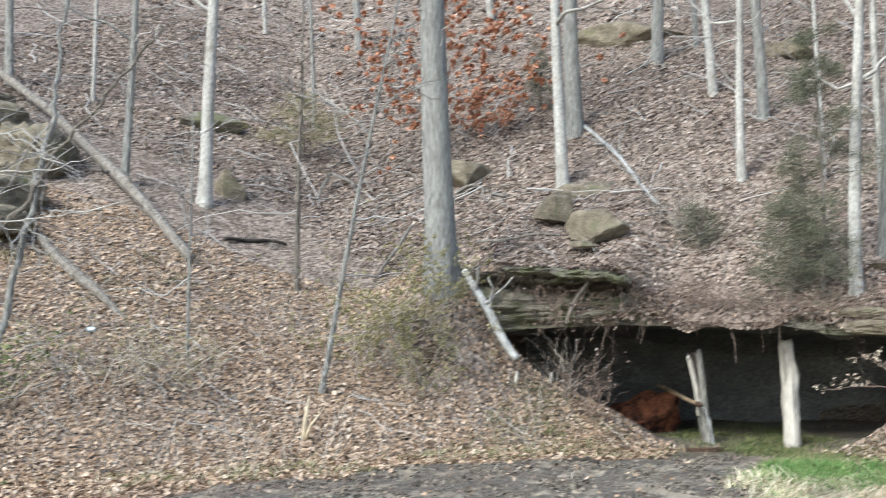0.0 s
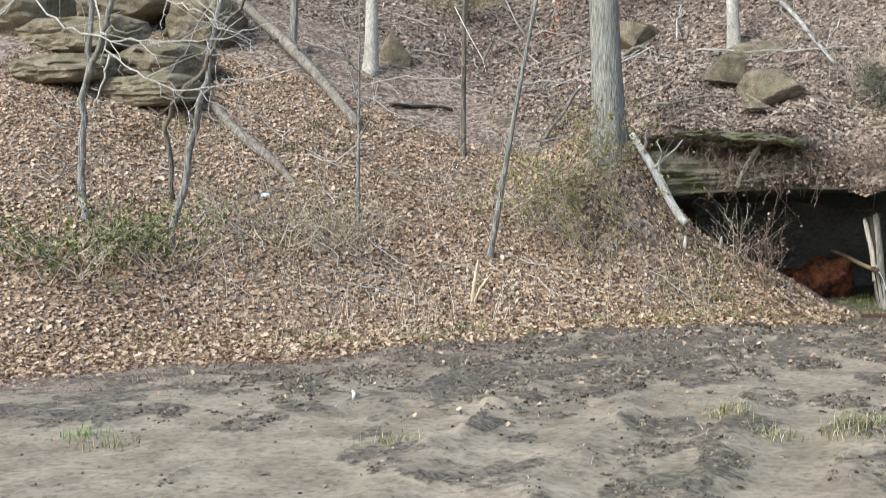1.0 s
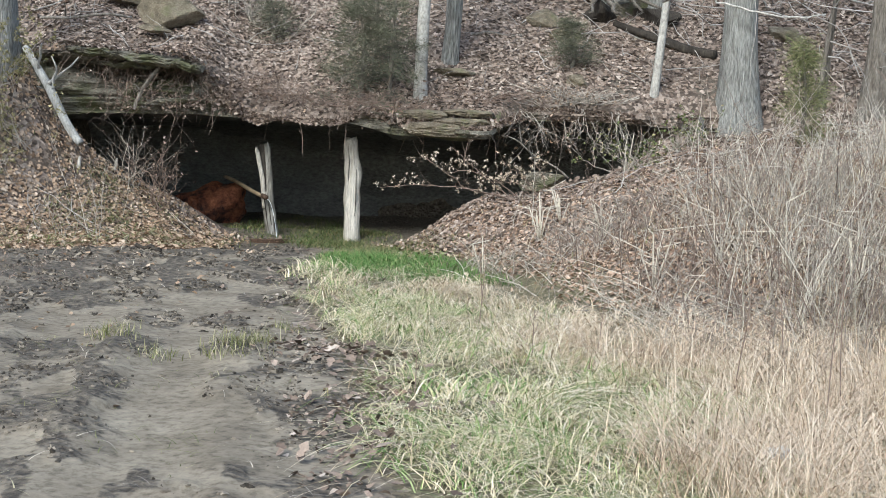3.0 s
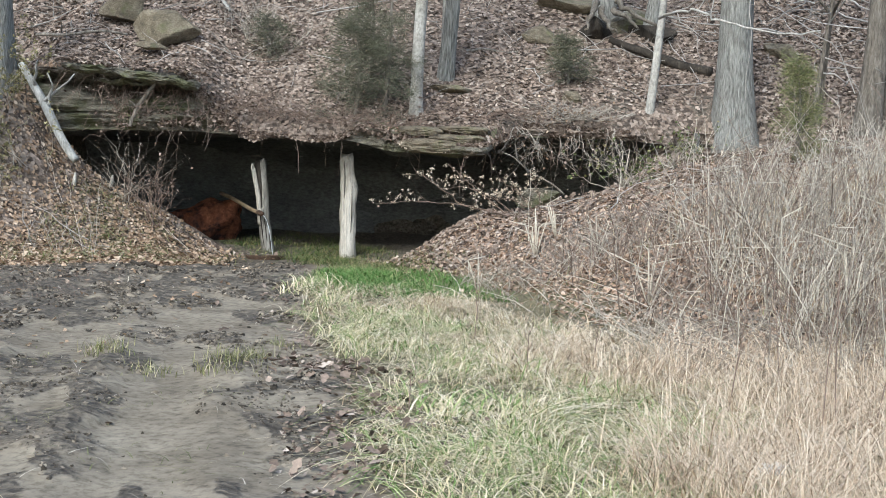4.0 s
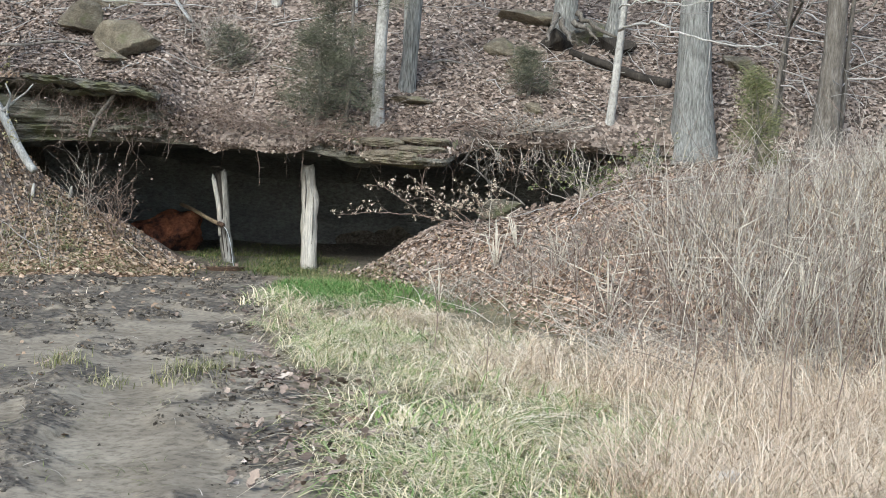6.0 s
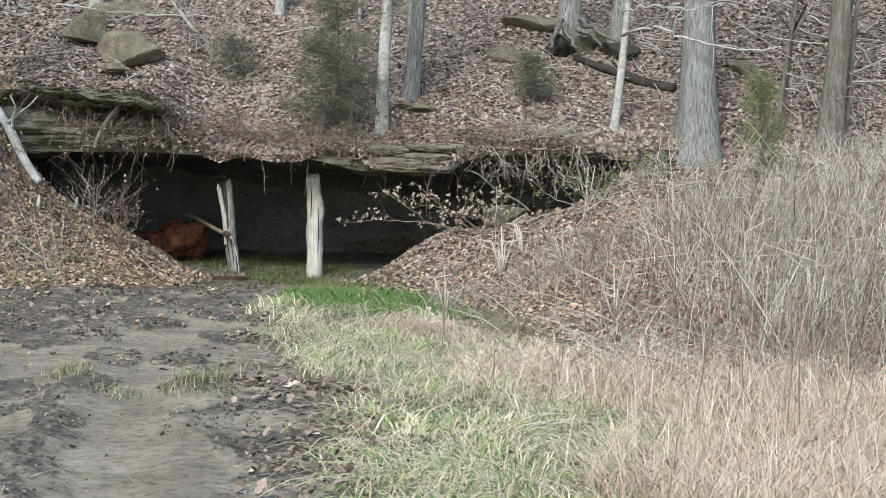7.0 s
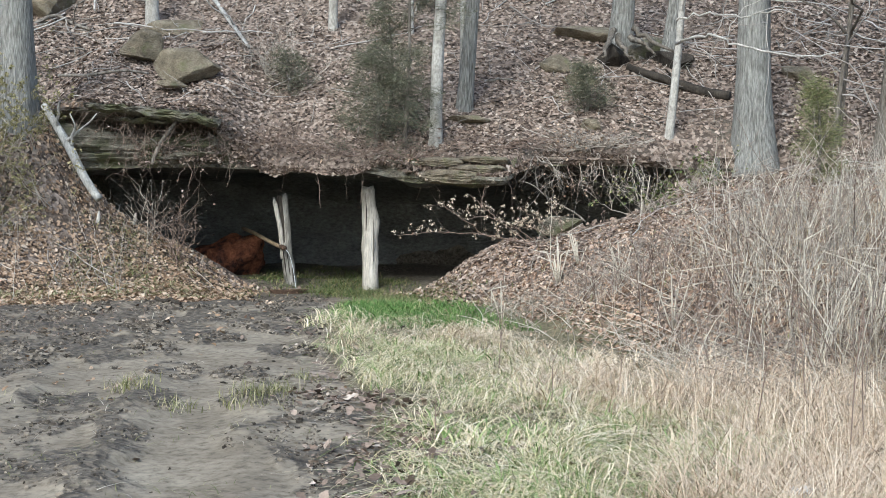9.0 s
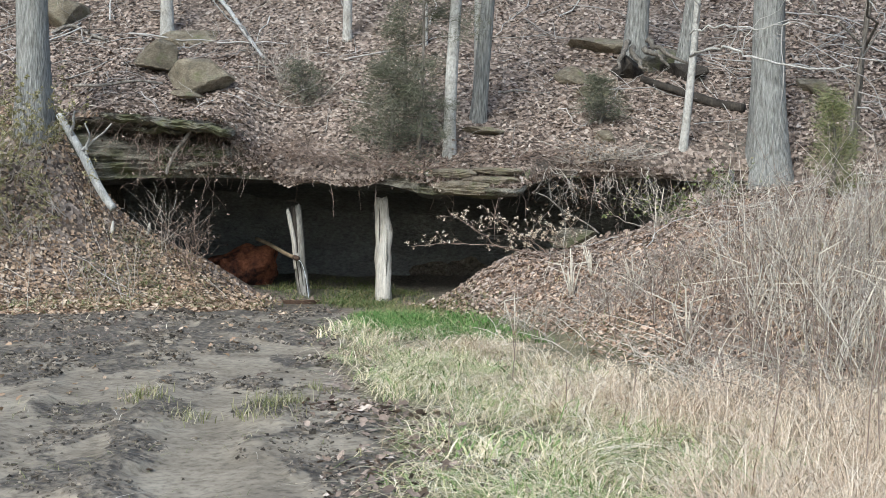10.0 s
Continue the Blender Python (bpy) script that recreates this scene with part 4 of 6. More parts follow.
tree((-0.45, 19.68, 2.57), 0.034, 0.24, 12, M_BARK_GREY, "grey tree behind a birch with a hollow base", 5, 0.45, 8, 3.5)
slim = tree((2.52, 19.09, 2.17), 0.03, 0.125, 9, M_BARK_PALE, "slim pale tree bent at its base", 6, 0.3, 7, 2.6, 0.05, low_twigs=5)
tree((5.48, 18.52, 1.92), 0.05, 0.34, 13, M_BARK_BROWN, "dark brown-grey tree rising out of brush", 7, 0.4, 8, 3.2, low_twigs=6)
tree((-6.00, 22.47, 4.06), -0.012, 0.23, 12, M_BARK_PALE, "pale slender tree above the boulders", 8, 0.35, 8, 3.0, low_twigs=6)
tree((-6.27, 24.66, 5.32), -0.015, 0.34, 13, M_BARK_GREY, "grey tree behind a pale slender one", 9, 0.35, 8, 3.4)
tree((-2.78, 22.28, 3.99), 0.004, 0.16, 11, M_BARK_PALE, "thin pale tree on the open slope", 10, 0.3, 8, 2.6, low_twigs=6)
tree((-12.95, 19.26, 4.12), 0.064, 0.16, 10, M_BARK_GREY, "thin grey tree behind a leaning log", 11, 0.3, 8, 2.4, low_twigs=6)
rooted = tree((2.02, 21.62, 3.61), 0.03, 0.38, 13, M_BARK_GREY, "grey tree standing on spreading roots over rock", 12, 0.5, 8, 4.0)
tree((2.72, 21.39, 3.50), 0.11, 0.23, 12, M_BARK_GREY, "leaning grey tree beside a rooted one", 13, 0.7, 8, 3.0)
tree((4.91, 19.05, 2.16), 0.085, 0.085, 7, M_BARK_BROWN, "thin dark sapling in the brush", 14, 0.2, 7, 1.6, low_twigs=6)
tree((5.76, 18.71, 1.96), 0.069, 0.09, 7, M_BARK_BROWN, "thin brown sapling against a larger trunk", 15, 0.2, 7, 1.6, low_twigs=6)
tree((4.85, 18.95, 2.07), 0.11, 0.075, 7, M_BARK_BROWN, "thin dark sapling leaning over brush", 16, 0.2, 7, 1.6, low_twigs=6)
for _i, (_b, _l, _d) in enumerate((((-5.24, 28.10, 7.32), 0.02, 0.28), ((-3.74, 26.01, 6.13), -0.09, 0.19), ((-2.67, 24.61, 5.37), -0.04, 0.22), ((-1.49, 22.24, 3.94), -0.01, 0.09), ((-4.53, 28.87, 7.73), -0.02, 0.13), ((-10.33, 32.11, 9.51), -0.04, 0.18), ((-13.46, 30.75, 8.71), -0.08, 0.2), ((-16.01, 22.67, 6.35), 0.02, 0.1), ((-12.08, 24.98, 5.82), -0.03, 0.1), ((-0.52, 19.77, 2.63), 0.0, 0.14), ((-17.32, 21.63, 6.63), 0.0, 0.2), ((-16.77, 31.74, 9.68), -0.02, 0.13))):
    tree(_b, _l, _d, 11, (M_BARK_GREY, M_BARK_PALE)[_i % 2], "slim leafless grey tree higher on the hillside", 30 + _i, 0.3, 7, 2.6, low_twigs=5)
for _i in range(26):
    _x, _y = rng.uniform(-34, 22), rng.uniform(38, 62)
    tree((_x, _y), rng.uniform(-0.05, 0.05), rng.uniform(0.15, 0.35), 13, M_BARK_GREY, "leafless grey tree far up the hillside", 60 + _i, 0.3, 5, 3.5)

# saplings on the bank
def limb_on(ob, points, r0, r1, bark, sprays=4, seed=0, name="limb"):
    """A limb along given places, with fine twigs of its own, under a tree."""
    pts = np.array(points, float) - np.array(ob.location)
    k = 5 * (len(pts) - 1) + 1
    s = np.linspace(0, 1, k)
    path = np.stack([np.interp(s, np.linspace(0, 1, len(pts)), pts[:, c]) for c in range(3)], -1)
    for _ in range(2):
        path[1:-1] = (path[:-2] + 2 * path[1:-1] + path[2:]) / 4
    path[1:-1] += np.random.default_rng(seed).normal(0, 0.018, (k - 2, 3))
    limb = part(name, trunk_mesh(name, path, np.linspace(r0, r1, k), bark, 8, 0.07, 0, seed), ob)
    if sprays:
        st = path[rng.integers(k // 4, k, sprays)]
        along = path[-1] - path[0]
        d = along / np.linalg.norm(along) * 0.7 + rng.normal(0, 0.6, (sprays, 3))
        tp, tr = branchlets(st, d, rng.uniform(0.3, 1.0, sprays), np.full(sprays, 0.008), 7, 0.0, 0.5)
        v, q = tubes(tp, tr, 4)
        part("twig_spray", mesh_of("twig_spray", v, q, M_TWIG), limb, kind="stuff")
    return limb


def sapling(base, label):
    return thing("tree", on_ground(base[0], base[1], 0.06), label, "tree", "saplings on the bank")


forked = sapling((-11.90, 12.75, 1.41), "multi-stemmed grey sapling on the leafy bank")
limb_on(forked, [(-11.85, 12.70, 1.38), (-12.04, 12.85, 1.96), (-11.93, 12.90, 3.21), (-11.82, 12.90, 3.81), (-11.83, 12.90, 4.62), (-11.77, 13.00, 5.85)], 0.055, 0.022, M_BARK_GREY, 6, 1, "trunk")
limb_on(forked, [(-11.94, 12.90, 3.16), (-11.43, 12.70, 3.76), (-11.13, 12.60, 4.33), (-10.87, 12.50, 4.87), (-10.65, 12.40, 5.65)], 0.04, 0.02, M_BARK_GREY, 6, 2)
limb_on(forked, [(-11.83, 12.90, 4.75), (-12.26, 12.70, 4.55), (-12.55, 12.50, 4.39), (-12.89, 12.30, 3.95)], 0.022, 0.012, M_BARK_PALE, 9, 3)
limb_on(forked, [(-12.55, 12.50, 4.39), (-11.83, 12.40, 3.81), (-10.98, 12.30, 3.62), (-10.25, 12.30, 3.53), (-9.43, 12.20, 3.50)], 0.013, 0.007, M_BARK_PALE, 14, 4)
limb_on(forked, [(-11.91, 12.70, 4.65), (-11.37, 12.60, 4.54), (-10.79, 12.50, 4.22), (-10.21, 12.50, 4.07), (-9.67, 12.40, 3.82), (-9.31, 12.40, 3.66)], 0.013, 0.007, M_BARK_PALE, 14, 5)
limb_on(forked, [(-11.71, 12.80, 4.32), (-11.30, 12.50, 3.73), (-11.09, 12.40, 3.44), (-10.46, 12.30, 3.09), (-9.89, 12.30, 2.91), (-9.16, 12.30, 2.98), (-8.24, 12.30, 3.11)], 0.013, 0.007, M_BARK_PALE, 16, 6)
limb_on(forked, [(-11.09, 12.40, 3.44), (-11.17, 12.30, 2.98), (-11.31, 12.30, 2.71)], 0.014, 0.008, M_BARK_PALE, 3, 7)
leaner = sapling((-10.59, 12.88, 1.00), "leaning grey sapling with long bare branches")
limb_on(leaner, [(-10.58, 12.84, 0.98), (-10.47, 13.00, 1.95), (-10.28, 13.10, 2.70), (-10.07, 13.10, 3.51), (-9.86, 13.10, 4.28), (-9.80, 13.10, 4.85), (-9.74, 13.20, 5.84)], 0.05, 0.02, M_BARK_GREY, 6, 8, "trunk")
limb_on(leaner, [(-10.62, 12.95, 1.64), (-10.58, 12.80, 2.73), (-9.92, 12.70, 3.16), (-9.62, 12.70, 3.63), (-9.08, 12.60, 4.07), (-8.47, 12.50, 4.55), (-7.93, 12.50, 5.07)], 0.034, 0.014, M_BARK_BROWN, 8, 9)
limb_on(leaner, [(-9.92, 12.70, 3.16), (-10.68, 12.60, 2.56), (-11.41, 12.50, 2.26), (-12.66, 12.50, 1.68)], 0.012, 0.007, M_BARK_BROWN, 4, 10)
tree((-7.47, 15.48, 0.80), 0.22, 0.085, 6.0, M_BARK_GREY, "thin leaning grey sapling beside a split stub", 103, 0.2, 5, 3.2, group="saplings on the bank", reach=1.0, low_twigs=5)
tree((-8.97, 17.89, 2.17), 0.03, 0.1, 5.0, M_BARK_BROWN, "thin brown sapling with evergreen sprigs", 104, 0.2, 5, 2.6, group="saplings on the bank", reach=0.8, low_twigs=4)
tree((-9.13, 15.02, 1.27), 0.02, 0.06, 3.6, M_BARK_GREY, "slim upright sapling on the leafy bank", 105, 0.2, 4, 1.6, group="saplings on the bank", reach=0.8, low_twigs=4)


# ---- fallen wood ----
def log(points, diameters, material, label, seed, name="fallen_log", stubs=2):
    pts = np.array(points, float)
    s = np.linspace(0, 1, 26)
    path = np.stack([np.interp(s, np.linspace(0, 1, len(pts)), pts[:, c]) for c in range(3)], -1) - pts[0]
    path[:, 2] += 0.02 * np.sin(s * 9 + seed)
    path[:, 0] += 0.02 * np.sin(s * 7 + seed * 2)
    ob = thing(name, pts[0], label, "log", "fallen wood")
    part("log_body", trunk_mesh("log_body", path, np.interp(s, np.linspace(0, 1, len(diameters)), diameters) * 0.5, material, 14, 0.09, 0, seed), ob)
    r = random.Random(seed)
    for i in range(stubs):
        p0 = path[r.randrange(4, 22)]
        d = np.array([[r.uniform(-0.7, 0.7), -r.uniform(0.1, 0.6), r.uniform(0.2, 0.8)]])
        lp, lr = branchlets(p0[None], d, np.array([r.uniform(0.3, 0.9)]), [min(diameters) * 0.2 + 0.008], 6, 0.0, 0.3)
        part("branch_stub", trunk_mesh("branch_stub", lp[0], lr[0], material, 6, 0.1, 0, seed + i), ob)
    return ob


log([(-19.28, 22.55, 7.77), (-15.50, 20.62, 5.83), (-12.74, 18.82, 4.20), (-10.58, 17.47, 2.73)], [0.15, 0.18, 0.19, 0.15], M_DEADWOOD, "long leaning dead trunk lying down the leafy slope", 1, stubs=4)
log([(-12.51, 16.37, 3.04), (-11.29, 15.71, 2.36), (-10.24, 15.23, 1.81)], [0.14, 0.17, 0.08], M_DEADWOOD, "short weathered broken log on the bank", 2, stubs=1)
log([(-6.21, 17.75, 2.44), (-5.79, 17.60, 1.80), (-5.36, 17.45, 1.18)], [0.10, 0.12, 0.11], M_BLEACHED, "bleached dead trunk leaning at the shelter edge", 3, stubs=3)
log([(2.08, 21.02, 3.36), (2.81, 20.45, 3.04), (3.54, 20.04, 2.84)], [0.10, 0.14, 0.14], M_ROTTEN, "dark rotting log lying on leaves", 4, stubs=1)
log([(-6.34, 25.10, 5.72), (-5.12, 23.35, 4.65), (-3.90, 20.61, 3.51)], [0.06, 0.08, 0.05], M_BLEACHED, "dead forked branch fallen across the slope", 5, stubs=3)
log([(-10.45, 21.75, 4.01), (-10.56, 22.50, 4.56), (-9.98, 22.26, 4.35), (-9.57, 21.88, 3.87)], [0.05, 0.06, 0.06, 0.04], M_DEADWOOD, "pale crooked dead branch on the leaves", 6, "fallen_branch")
log([(-10.68, 18.67, 3.08), (-10.39, 19.16, 3.10), (-10.02, 19.58, 3.04)], [0.06, 0.07, 0.05], M_ROTTEN, "dark stick lying across the leaves", 7, "fallen_branch", 0)
log([(-4.74, 17.90, 1.63), (-4.66, 17.90, 1.93), (-4.42, 18.00, 2.28)], [0.05, 0.06, 0.05], M_DEADWOOD, "grey dead stick hanging on the rock face", 8, "fallen_branch", 1)
log([(-3.87, 14.82, 0.11), (-3.56, 14.71, 0.09)], [0.05, 0.04], M_ROTTEN, "dark stick at the edge of the mud", 9, "fallen_branch", 0)
log([(-0.28, 20.46, 3.06), (0.60, 20.55, 3.06)], [0.05, 0.03], M_DEADWOOD, "grey stick lying on the leafy slope", 10, "fallen_branch", 0)
log([(-7.92, 22.25, 4.05), (-7.61, 22.45, 4.18), (-6.92, 22.08, 3.89)], [0.07, 0.06, 0.05], M_DEADWOOD, "pale broken branch beside a boulder", 11, "fallen_branch", 1)
log([(-8.10, 19.03, 2.46), (-8.08, 19.73, 2.92), (-7.98, 20.25, 3.29)], [0.05, 0.06, 0.05], M_DEADWOOD, "dead branch propped against a trunk", 12, "fallen_branch", 0)
log([(0.40, 17.60, 1.50), (0.78, 17.40, 1.30), (1.20, 17.30, 1.00)], [0.014, 0.02, 0.026], M_DEADWOOD, "bare grey branch before the dark shelter", 13, "fallen_branch", 3)
log([(-6.71, 19.81, 2.95), (-5.70, 18.93, 2.99), (-5.15, 19.23, 3.01)], [0.05, 0.04, 0.03], M_DEADWOOD, "thin grey branch lying above the rock ledge", 14, "fallen_branch", 1)

stub = thing("split_stub", (-7.18, 14.42, 0.27), "freshly split pale sapling stub on the bank", "stub")
for _i, (_dx, _dz, _r) in enumerate(((0.10, 0.56, 0.035), (0.30, 0.42, 0.022), (0.06, 0.34, 0.028))):
    _p = np.array([(0, 0, -0.05), (_dx * 0.4, -0.01, _dz * 0.5), (_dx, -0.02, _dz)])
    part("splinter", trunk_mesh("splinter", _p, [_r, _r * 0.8, _r * 0.25], M_FRESHWOOD, 6, 0.2, 0, _i), stub)


# ---- evergreens and shrubs ----
def cedar(base, height, width, material, label, seed, sprays=420, tall=1.0):
    """A small evergreen: a stem, drooping boughs and feathery sprays of needles."""
    r = np.random.default_rng(seed)
    ob = thing("cedar", on_ground(base[0], base[1], 0.05), label, "evergreen", "small evergreens")
    s = np.linspace(0, 1, 14)
    part("stem", trunk_mesh("stem", np.stack([0.05 * np.sin(4 * s), 0 * s, s * height], -1), 0.035 * (1 - 0.85 * s), M_BARK_BROWN, 8, 0.1, 0.2, seed), ob)
    n = 70
    h = r.uniform(0.06, 0.97, n)
    a = r.uniform(0, 2 * np.pi, n)
    out = width * 0.5 * np.sqrt(1.02 - h) * (0.45 + 0.75 * r.random(n)) * tall
    st = np.stack([0.05 * np.sin(4 * h), 0 * h, h * height], -1)
    d = np.stack([np.cos(a), np.sin(a), r.uniform(0.0, 0.6, n)], -1)
    bp, br = branchlets(st, d, out, np.full(n, 0.007), 6, 0.15, 0.3)
    for j in range(n):
        v, q = tubes(bp[j:j + 1], br[j:j + 1], 3)
        part("bough", mesh_of("bough", v, q, M_BARK_BROWN), ob)
    m = sprays * 22
    i = r.integers(0, n, m)
    f = r.uniform(0.2, 1, m) ** 0.7
    k = np.clip((f * 5).astype(int), 0, 4)
    w = (f * 5 - k)[:, None]
    p = bp[i, k] * (1 - w) + bp[i, k + 1] * w + r.normal(0, 0.05, (m, 3))
    dd = d[i] + r.normal(0, 0.7, (m, 3))
    dd /= np.linalg.norm(dd, axis=1, keepdims=True)
    ln = r.uniform(0.03, 0.11, m)
    path = np.stack([p, p + dd * ln[:, None] * 0.5, p + dd * ln[:, None] - np.array([0, 0, 0.012])], 1)
    face = np.cross(dd, r.normal(0, 1, (m, 3)))
    face /= np.linalg.norm(face, axis=1, keepdims=True)
    v, q = blades(path, np.array([0.004, 0.0045, 0.0015]) * np.ones((m, 1)), face)
    part("foliage", mesh_of("foliage", v, q, material), ob, kind="stuff")
    return ob


cedar((-1.30, 18.63, 1.96), 3.9, 2.1, M_CEDAR, "dark feathery cedar on the rock edge", 1, 800)
cedar((-1.72, 18.58, 1.91), 1.5, 1.7, M_CEDAR, "low dark cedar above the shelter roof", 2, 420)
cedar((-1.58, 19.17, 2.25), 2.0, 1.1, M_CEDAR, "wispy dark cedar above the shelter roof", 3, 260)
cedar((1.34, 19.70, 2.53), 0.75, 0.7, M_CEDAR, "small dark cedar bush on the slope", 4, 200, 1.2)
cedar((-3.22, 20.05, 2.84), 0.7, 0.9, M_CEDAR, "wispy small evergreen among leaves", 5, 120, 1.2)
cedar((3.95, 16.2, 1.46), 1.35, 0.75, M_CEDAR_YELLOW, "yellow-green young cedar in the brush", 6, 280)
cedar((-11.58, 23.38, 5.02), 1.3, 2.0, M_CEDAR_LIGHT, "wispy green evergreen sapling on the slope", 7, 260, 1.2)
cedar((-7.28, 25.65, 5.95), 1.6, 0.8, M_CEDAR, "dark wispy cedar behind a pale trunk", 8, 160)


def shrub(base, height, width, stems, label, seed, twig=M_TWIG, leaves=None, leaf_count=0, leaf_size=0.04, name="shrub", lean=(0, 0, 0), group="shrubs"):
    """A bush of thin stems that fork into twigs, with leaves or tufts on them."""
    ob = thing(name, on_ground(base[0], base[1], 0.03), label, "shrub", group)
    st = np.concatenate([rng.normal(0, width * 0.12, (stems, 2)), np.zeros((stems, 1))], 1)
    a = rng.uniform(0, 2 * np.pi, stems)
    d = np.stack([np.cos(a) * width / height * 0.5, np.sin(a) * width / height * 0.5, np.ones(stems)], -1) + np.asarray(lean)
    bp, br = branchlets(st, d, rng.uniform(0.6, 1.0, stems) * height, np.full(stems, 0.007), 8, 0.15, 0.45)
    for i in range(stems):
        v, q = tubes(bp[i:i + 1], br[i:i + 1], 4)
        part("stem", mesh_of("stem", v, q, twig), ob)
    m = stems * 5
    i, k = rng.integers(0, stems, m), rng.integers(2, 8, m)
    td = d[i] + rng.normal(0, 0.8, (m, 3))
    tp, tr = branchlets(bp[i, k], td, rng.uniform(0.15, 0.4, m) * height, np.full(m, 0.0035), 5, 0.1, 0.5)
    v, q = tubes(tp, tr, 3)
    part("twig_spray", mesh_of("twig_spray", v, q, twig), ob, kind="stuff")
    if leaves:
        i, k = rng.integers(0, m, leaf_count), rng.integers(1, 5, leaf_count)
        places = tp[i, k] + rng.normal(0, 0.015, (leaf_count, 3))
        part("foliage", leaf_mesh("foliage", places, rng.uniform(0.6, 1.2, leaf_count) * leaf_size, leaves, 0.8), ob, kind="stuff")
    return ob


def tufted_branches(base, arcs, label, seed):
    """A bare shrub of long arching stems, with short side twigs that end in pale tufts."""
    r = np.random.default_rng(seed)
    ob = thing("tufted_shrub", base, label, "shrub", "tufted shrubs")
    for arc in arcs:
        pts = np.array(arc, float) - np.array(base)
        k = 16
        s = np.linspace(0, 1, k)
        path = np.stack([np.interp(s, np.linspace(0, 1, len(pts)), pts[:, c]) for c in range(3)], -1) + r.normal(0, 0.012, (k, 3))
        v, q = tubes(path[None], np.linspace(0.008, 0.0035, k)[None], 5)
        stem = part("stem", mesh_of("stem", v, q, M_CANE_BROWN), ob)
        m = 22
        i = r.integers(3, k, m)
        d = r.normal(0, 0.6, (m, 3)) + (0, -0.1, 0.45)
        tp, tr = branchlets(path[i], d, r.uniform(0.06, 0.2, m), np.full(m, 0.0025), 5, 0.0, 0.4)
        v, q = tubes(tp, tr, 3)
        part("twig_spray", mesh_of("twig_spray", v, q, M_CANE_BROWN), stem, kind="stuff")
        tips = np.concatenate([tp[:, 4], tp[::2, 3]])
        n = len(tips) * 7
        part("fluff", leaf_mesh("fluff", np.repeat(tips, 7, 0) + r.normal(0, 0.012, (n, 3)), r.uniform(0.015, 0.032, n), M_PALE, 1.2), stem, "pale fluffy seed tufts", kind="stuff")
    return ob


tufted_branches((0.60, 17.2, 0.66), ([(0.6, 17.2, 0.66), (0.03, 17.15, 0.80), (-0.72, 17.1, 0.84), (-1.26, 17.1, 0.78)], [(0.55, 17.2, 0.68), (-0.12, 17.2, 0.80), (-0.5, 17.2, 1.07), (-0.78, 17.2, 1.24)], [(0.5, 17.25, 0.7), (0.06, 17.25, 1.0), (-0.30, 17.25, 1.31)], [(0.62, 17.3, 0.68), (0.2, 17.3, 0.95), (-0.1, 17.3, 1.05), (-0.45, 17.3, 1.0)]), "bare arching shrub dotted with pale seed tufts", 1)
tufted_branches((0.85, 17.35, 0.75), ([(0.85, 17.35, 0.75), (0.6, 17.3, 1.0), (0.35, 17.3, 1.16)], [(0.85, 17.35, 0.75), (0.55, 17.25, 0.9), (0.2, 17.25, 0.92)], [(0.9, 17.35, 0.75), (0.9, 17.3, 1.0), (0.75, 17.3, 1.2)]), "low bare shrub with pale tufts beside a stone", 2)
shrub((-4.35, 17.75, 0.51), 1.0, 0.9, 16, "tangled shrub with dry leaves at the shelter mouth", 3, M_CANE_BROWN, M_LEAF, 210, 0.042)
shrub((-4.8, 17.9, 0.7), 0.8, 0.8, 9, "bare tangle of stems below a leaning trunk", 53, M_CANE, M_LEAF, 60, 0.04)
shrub((-6.42, 17.37, 1.81), 1.0, 1.3, 16, "low scrub with small yellow-green leaves", 4, M_CANE, M_CEDAR_LIGHT, 3200, 0.034)
shrub((-6.85, 16.93, 1.51), 0.8, 1.5, 14, "thin brown scrub at the foot of a big tree", 5, M_CANE, M_CEDAR_LIGHT, 2200, 0.032)
shrub((-7.35, 16.3, 1.2), 0.9, 1.7, 11, "thin olive scrub on the leafy bank", 51, M_CANE, M_CEDAR_LIGHT, 2600, 0.032)
shrub((-6.75, 16.6, 1.5), 1.0, 1.5, 11, "olive-leaved scrub growing before a big trunk", 54, M_CANE, M_CEDAR_LIGHT, 3000, 0.034)
shrub((-6.3, 16.4, 1.2), 0.7, 1.3, 14, "low olive scrub on the leafy bank", 55, M_CANE, M_CEDAR_LIGHT, 1600, 0.03)
shrub((-5.95, 17.1, 1.4), 0.6, 1.2, 9, "thin olive scrub beside a dead trunk", 52, M_CANE, M_CEDAR_LIGHT, 900, 0.03)
shrub((-11.02, 11.73, 0.73), 0.75, 1.8, 26, "low green bramble on the bank", 6, M_CANE_PALE, M_GREEN_LEAF, 1800, 0.055)
shrub((-10.55, 12.50, 0.82), 0.7, 1.5, 20, "low green bramble among leaves", 7, M_CANE_PALE, M_GREEN_LEAF, 1300, 0.05)
shrub((-9.59, 13.77, 1.03), 0.8, 1.8, 20, "thin pale scrub over the leaves", 8, M_CANE_PALE, M_CEDAR_LIGHT, 800, 0.035)
shrub((-8.90, 14.42, 0.93), 0.7, 1.5, 18, "thin pale scrub on the bank", 9, M_CANE_PALE, M_CEDAR_LIGHT, 500, 0.035)
shrub((2.18, 17.40, 1.28), 0.6, 1.2, 18, "low green-leaved scrub at the rock edge", 10, M_CANE, M_GREEN_LEAF, 420, 0.05)
shrub((2.77, 17.60, 1.56), 0.5, 0.9, 12, "low green-leaved scrub below a big tree", 11, M_CANE, M_GREEN_LEAF, 220, 0.05)
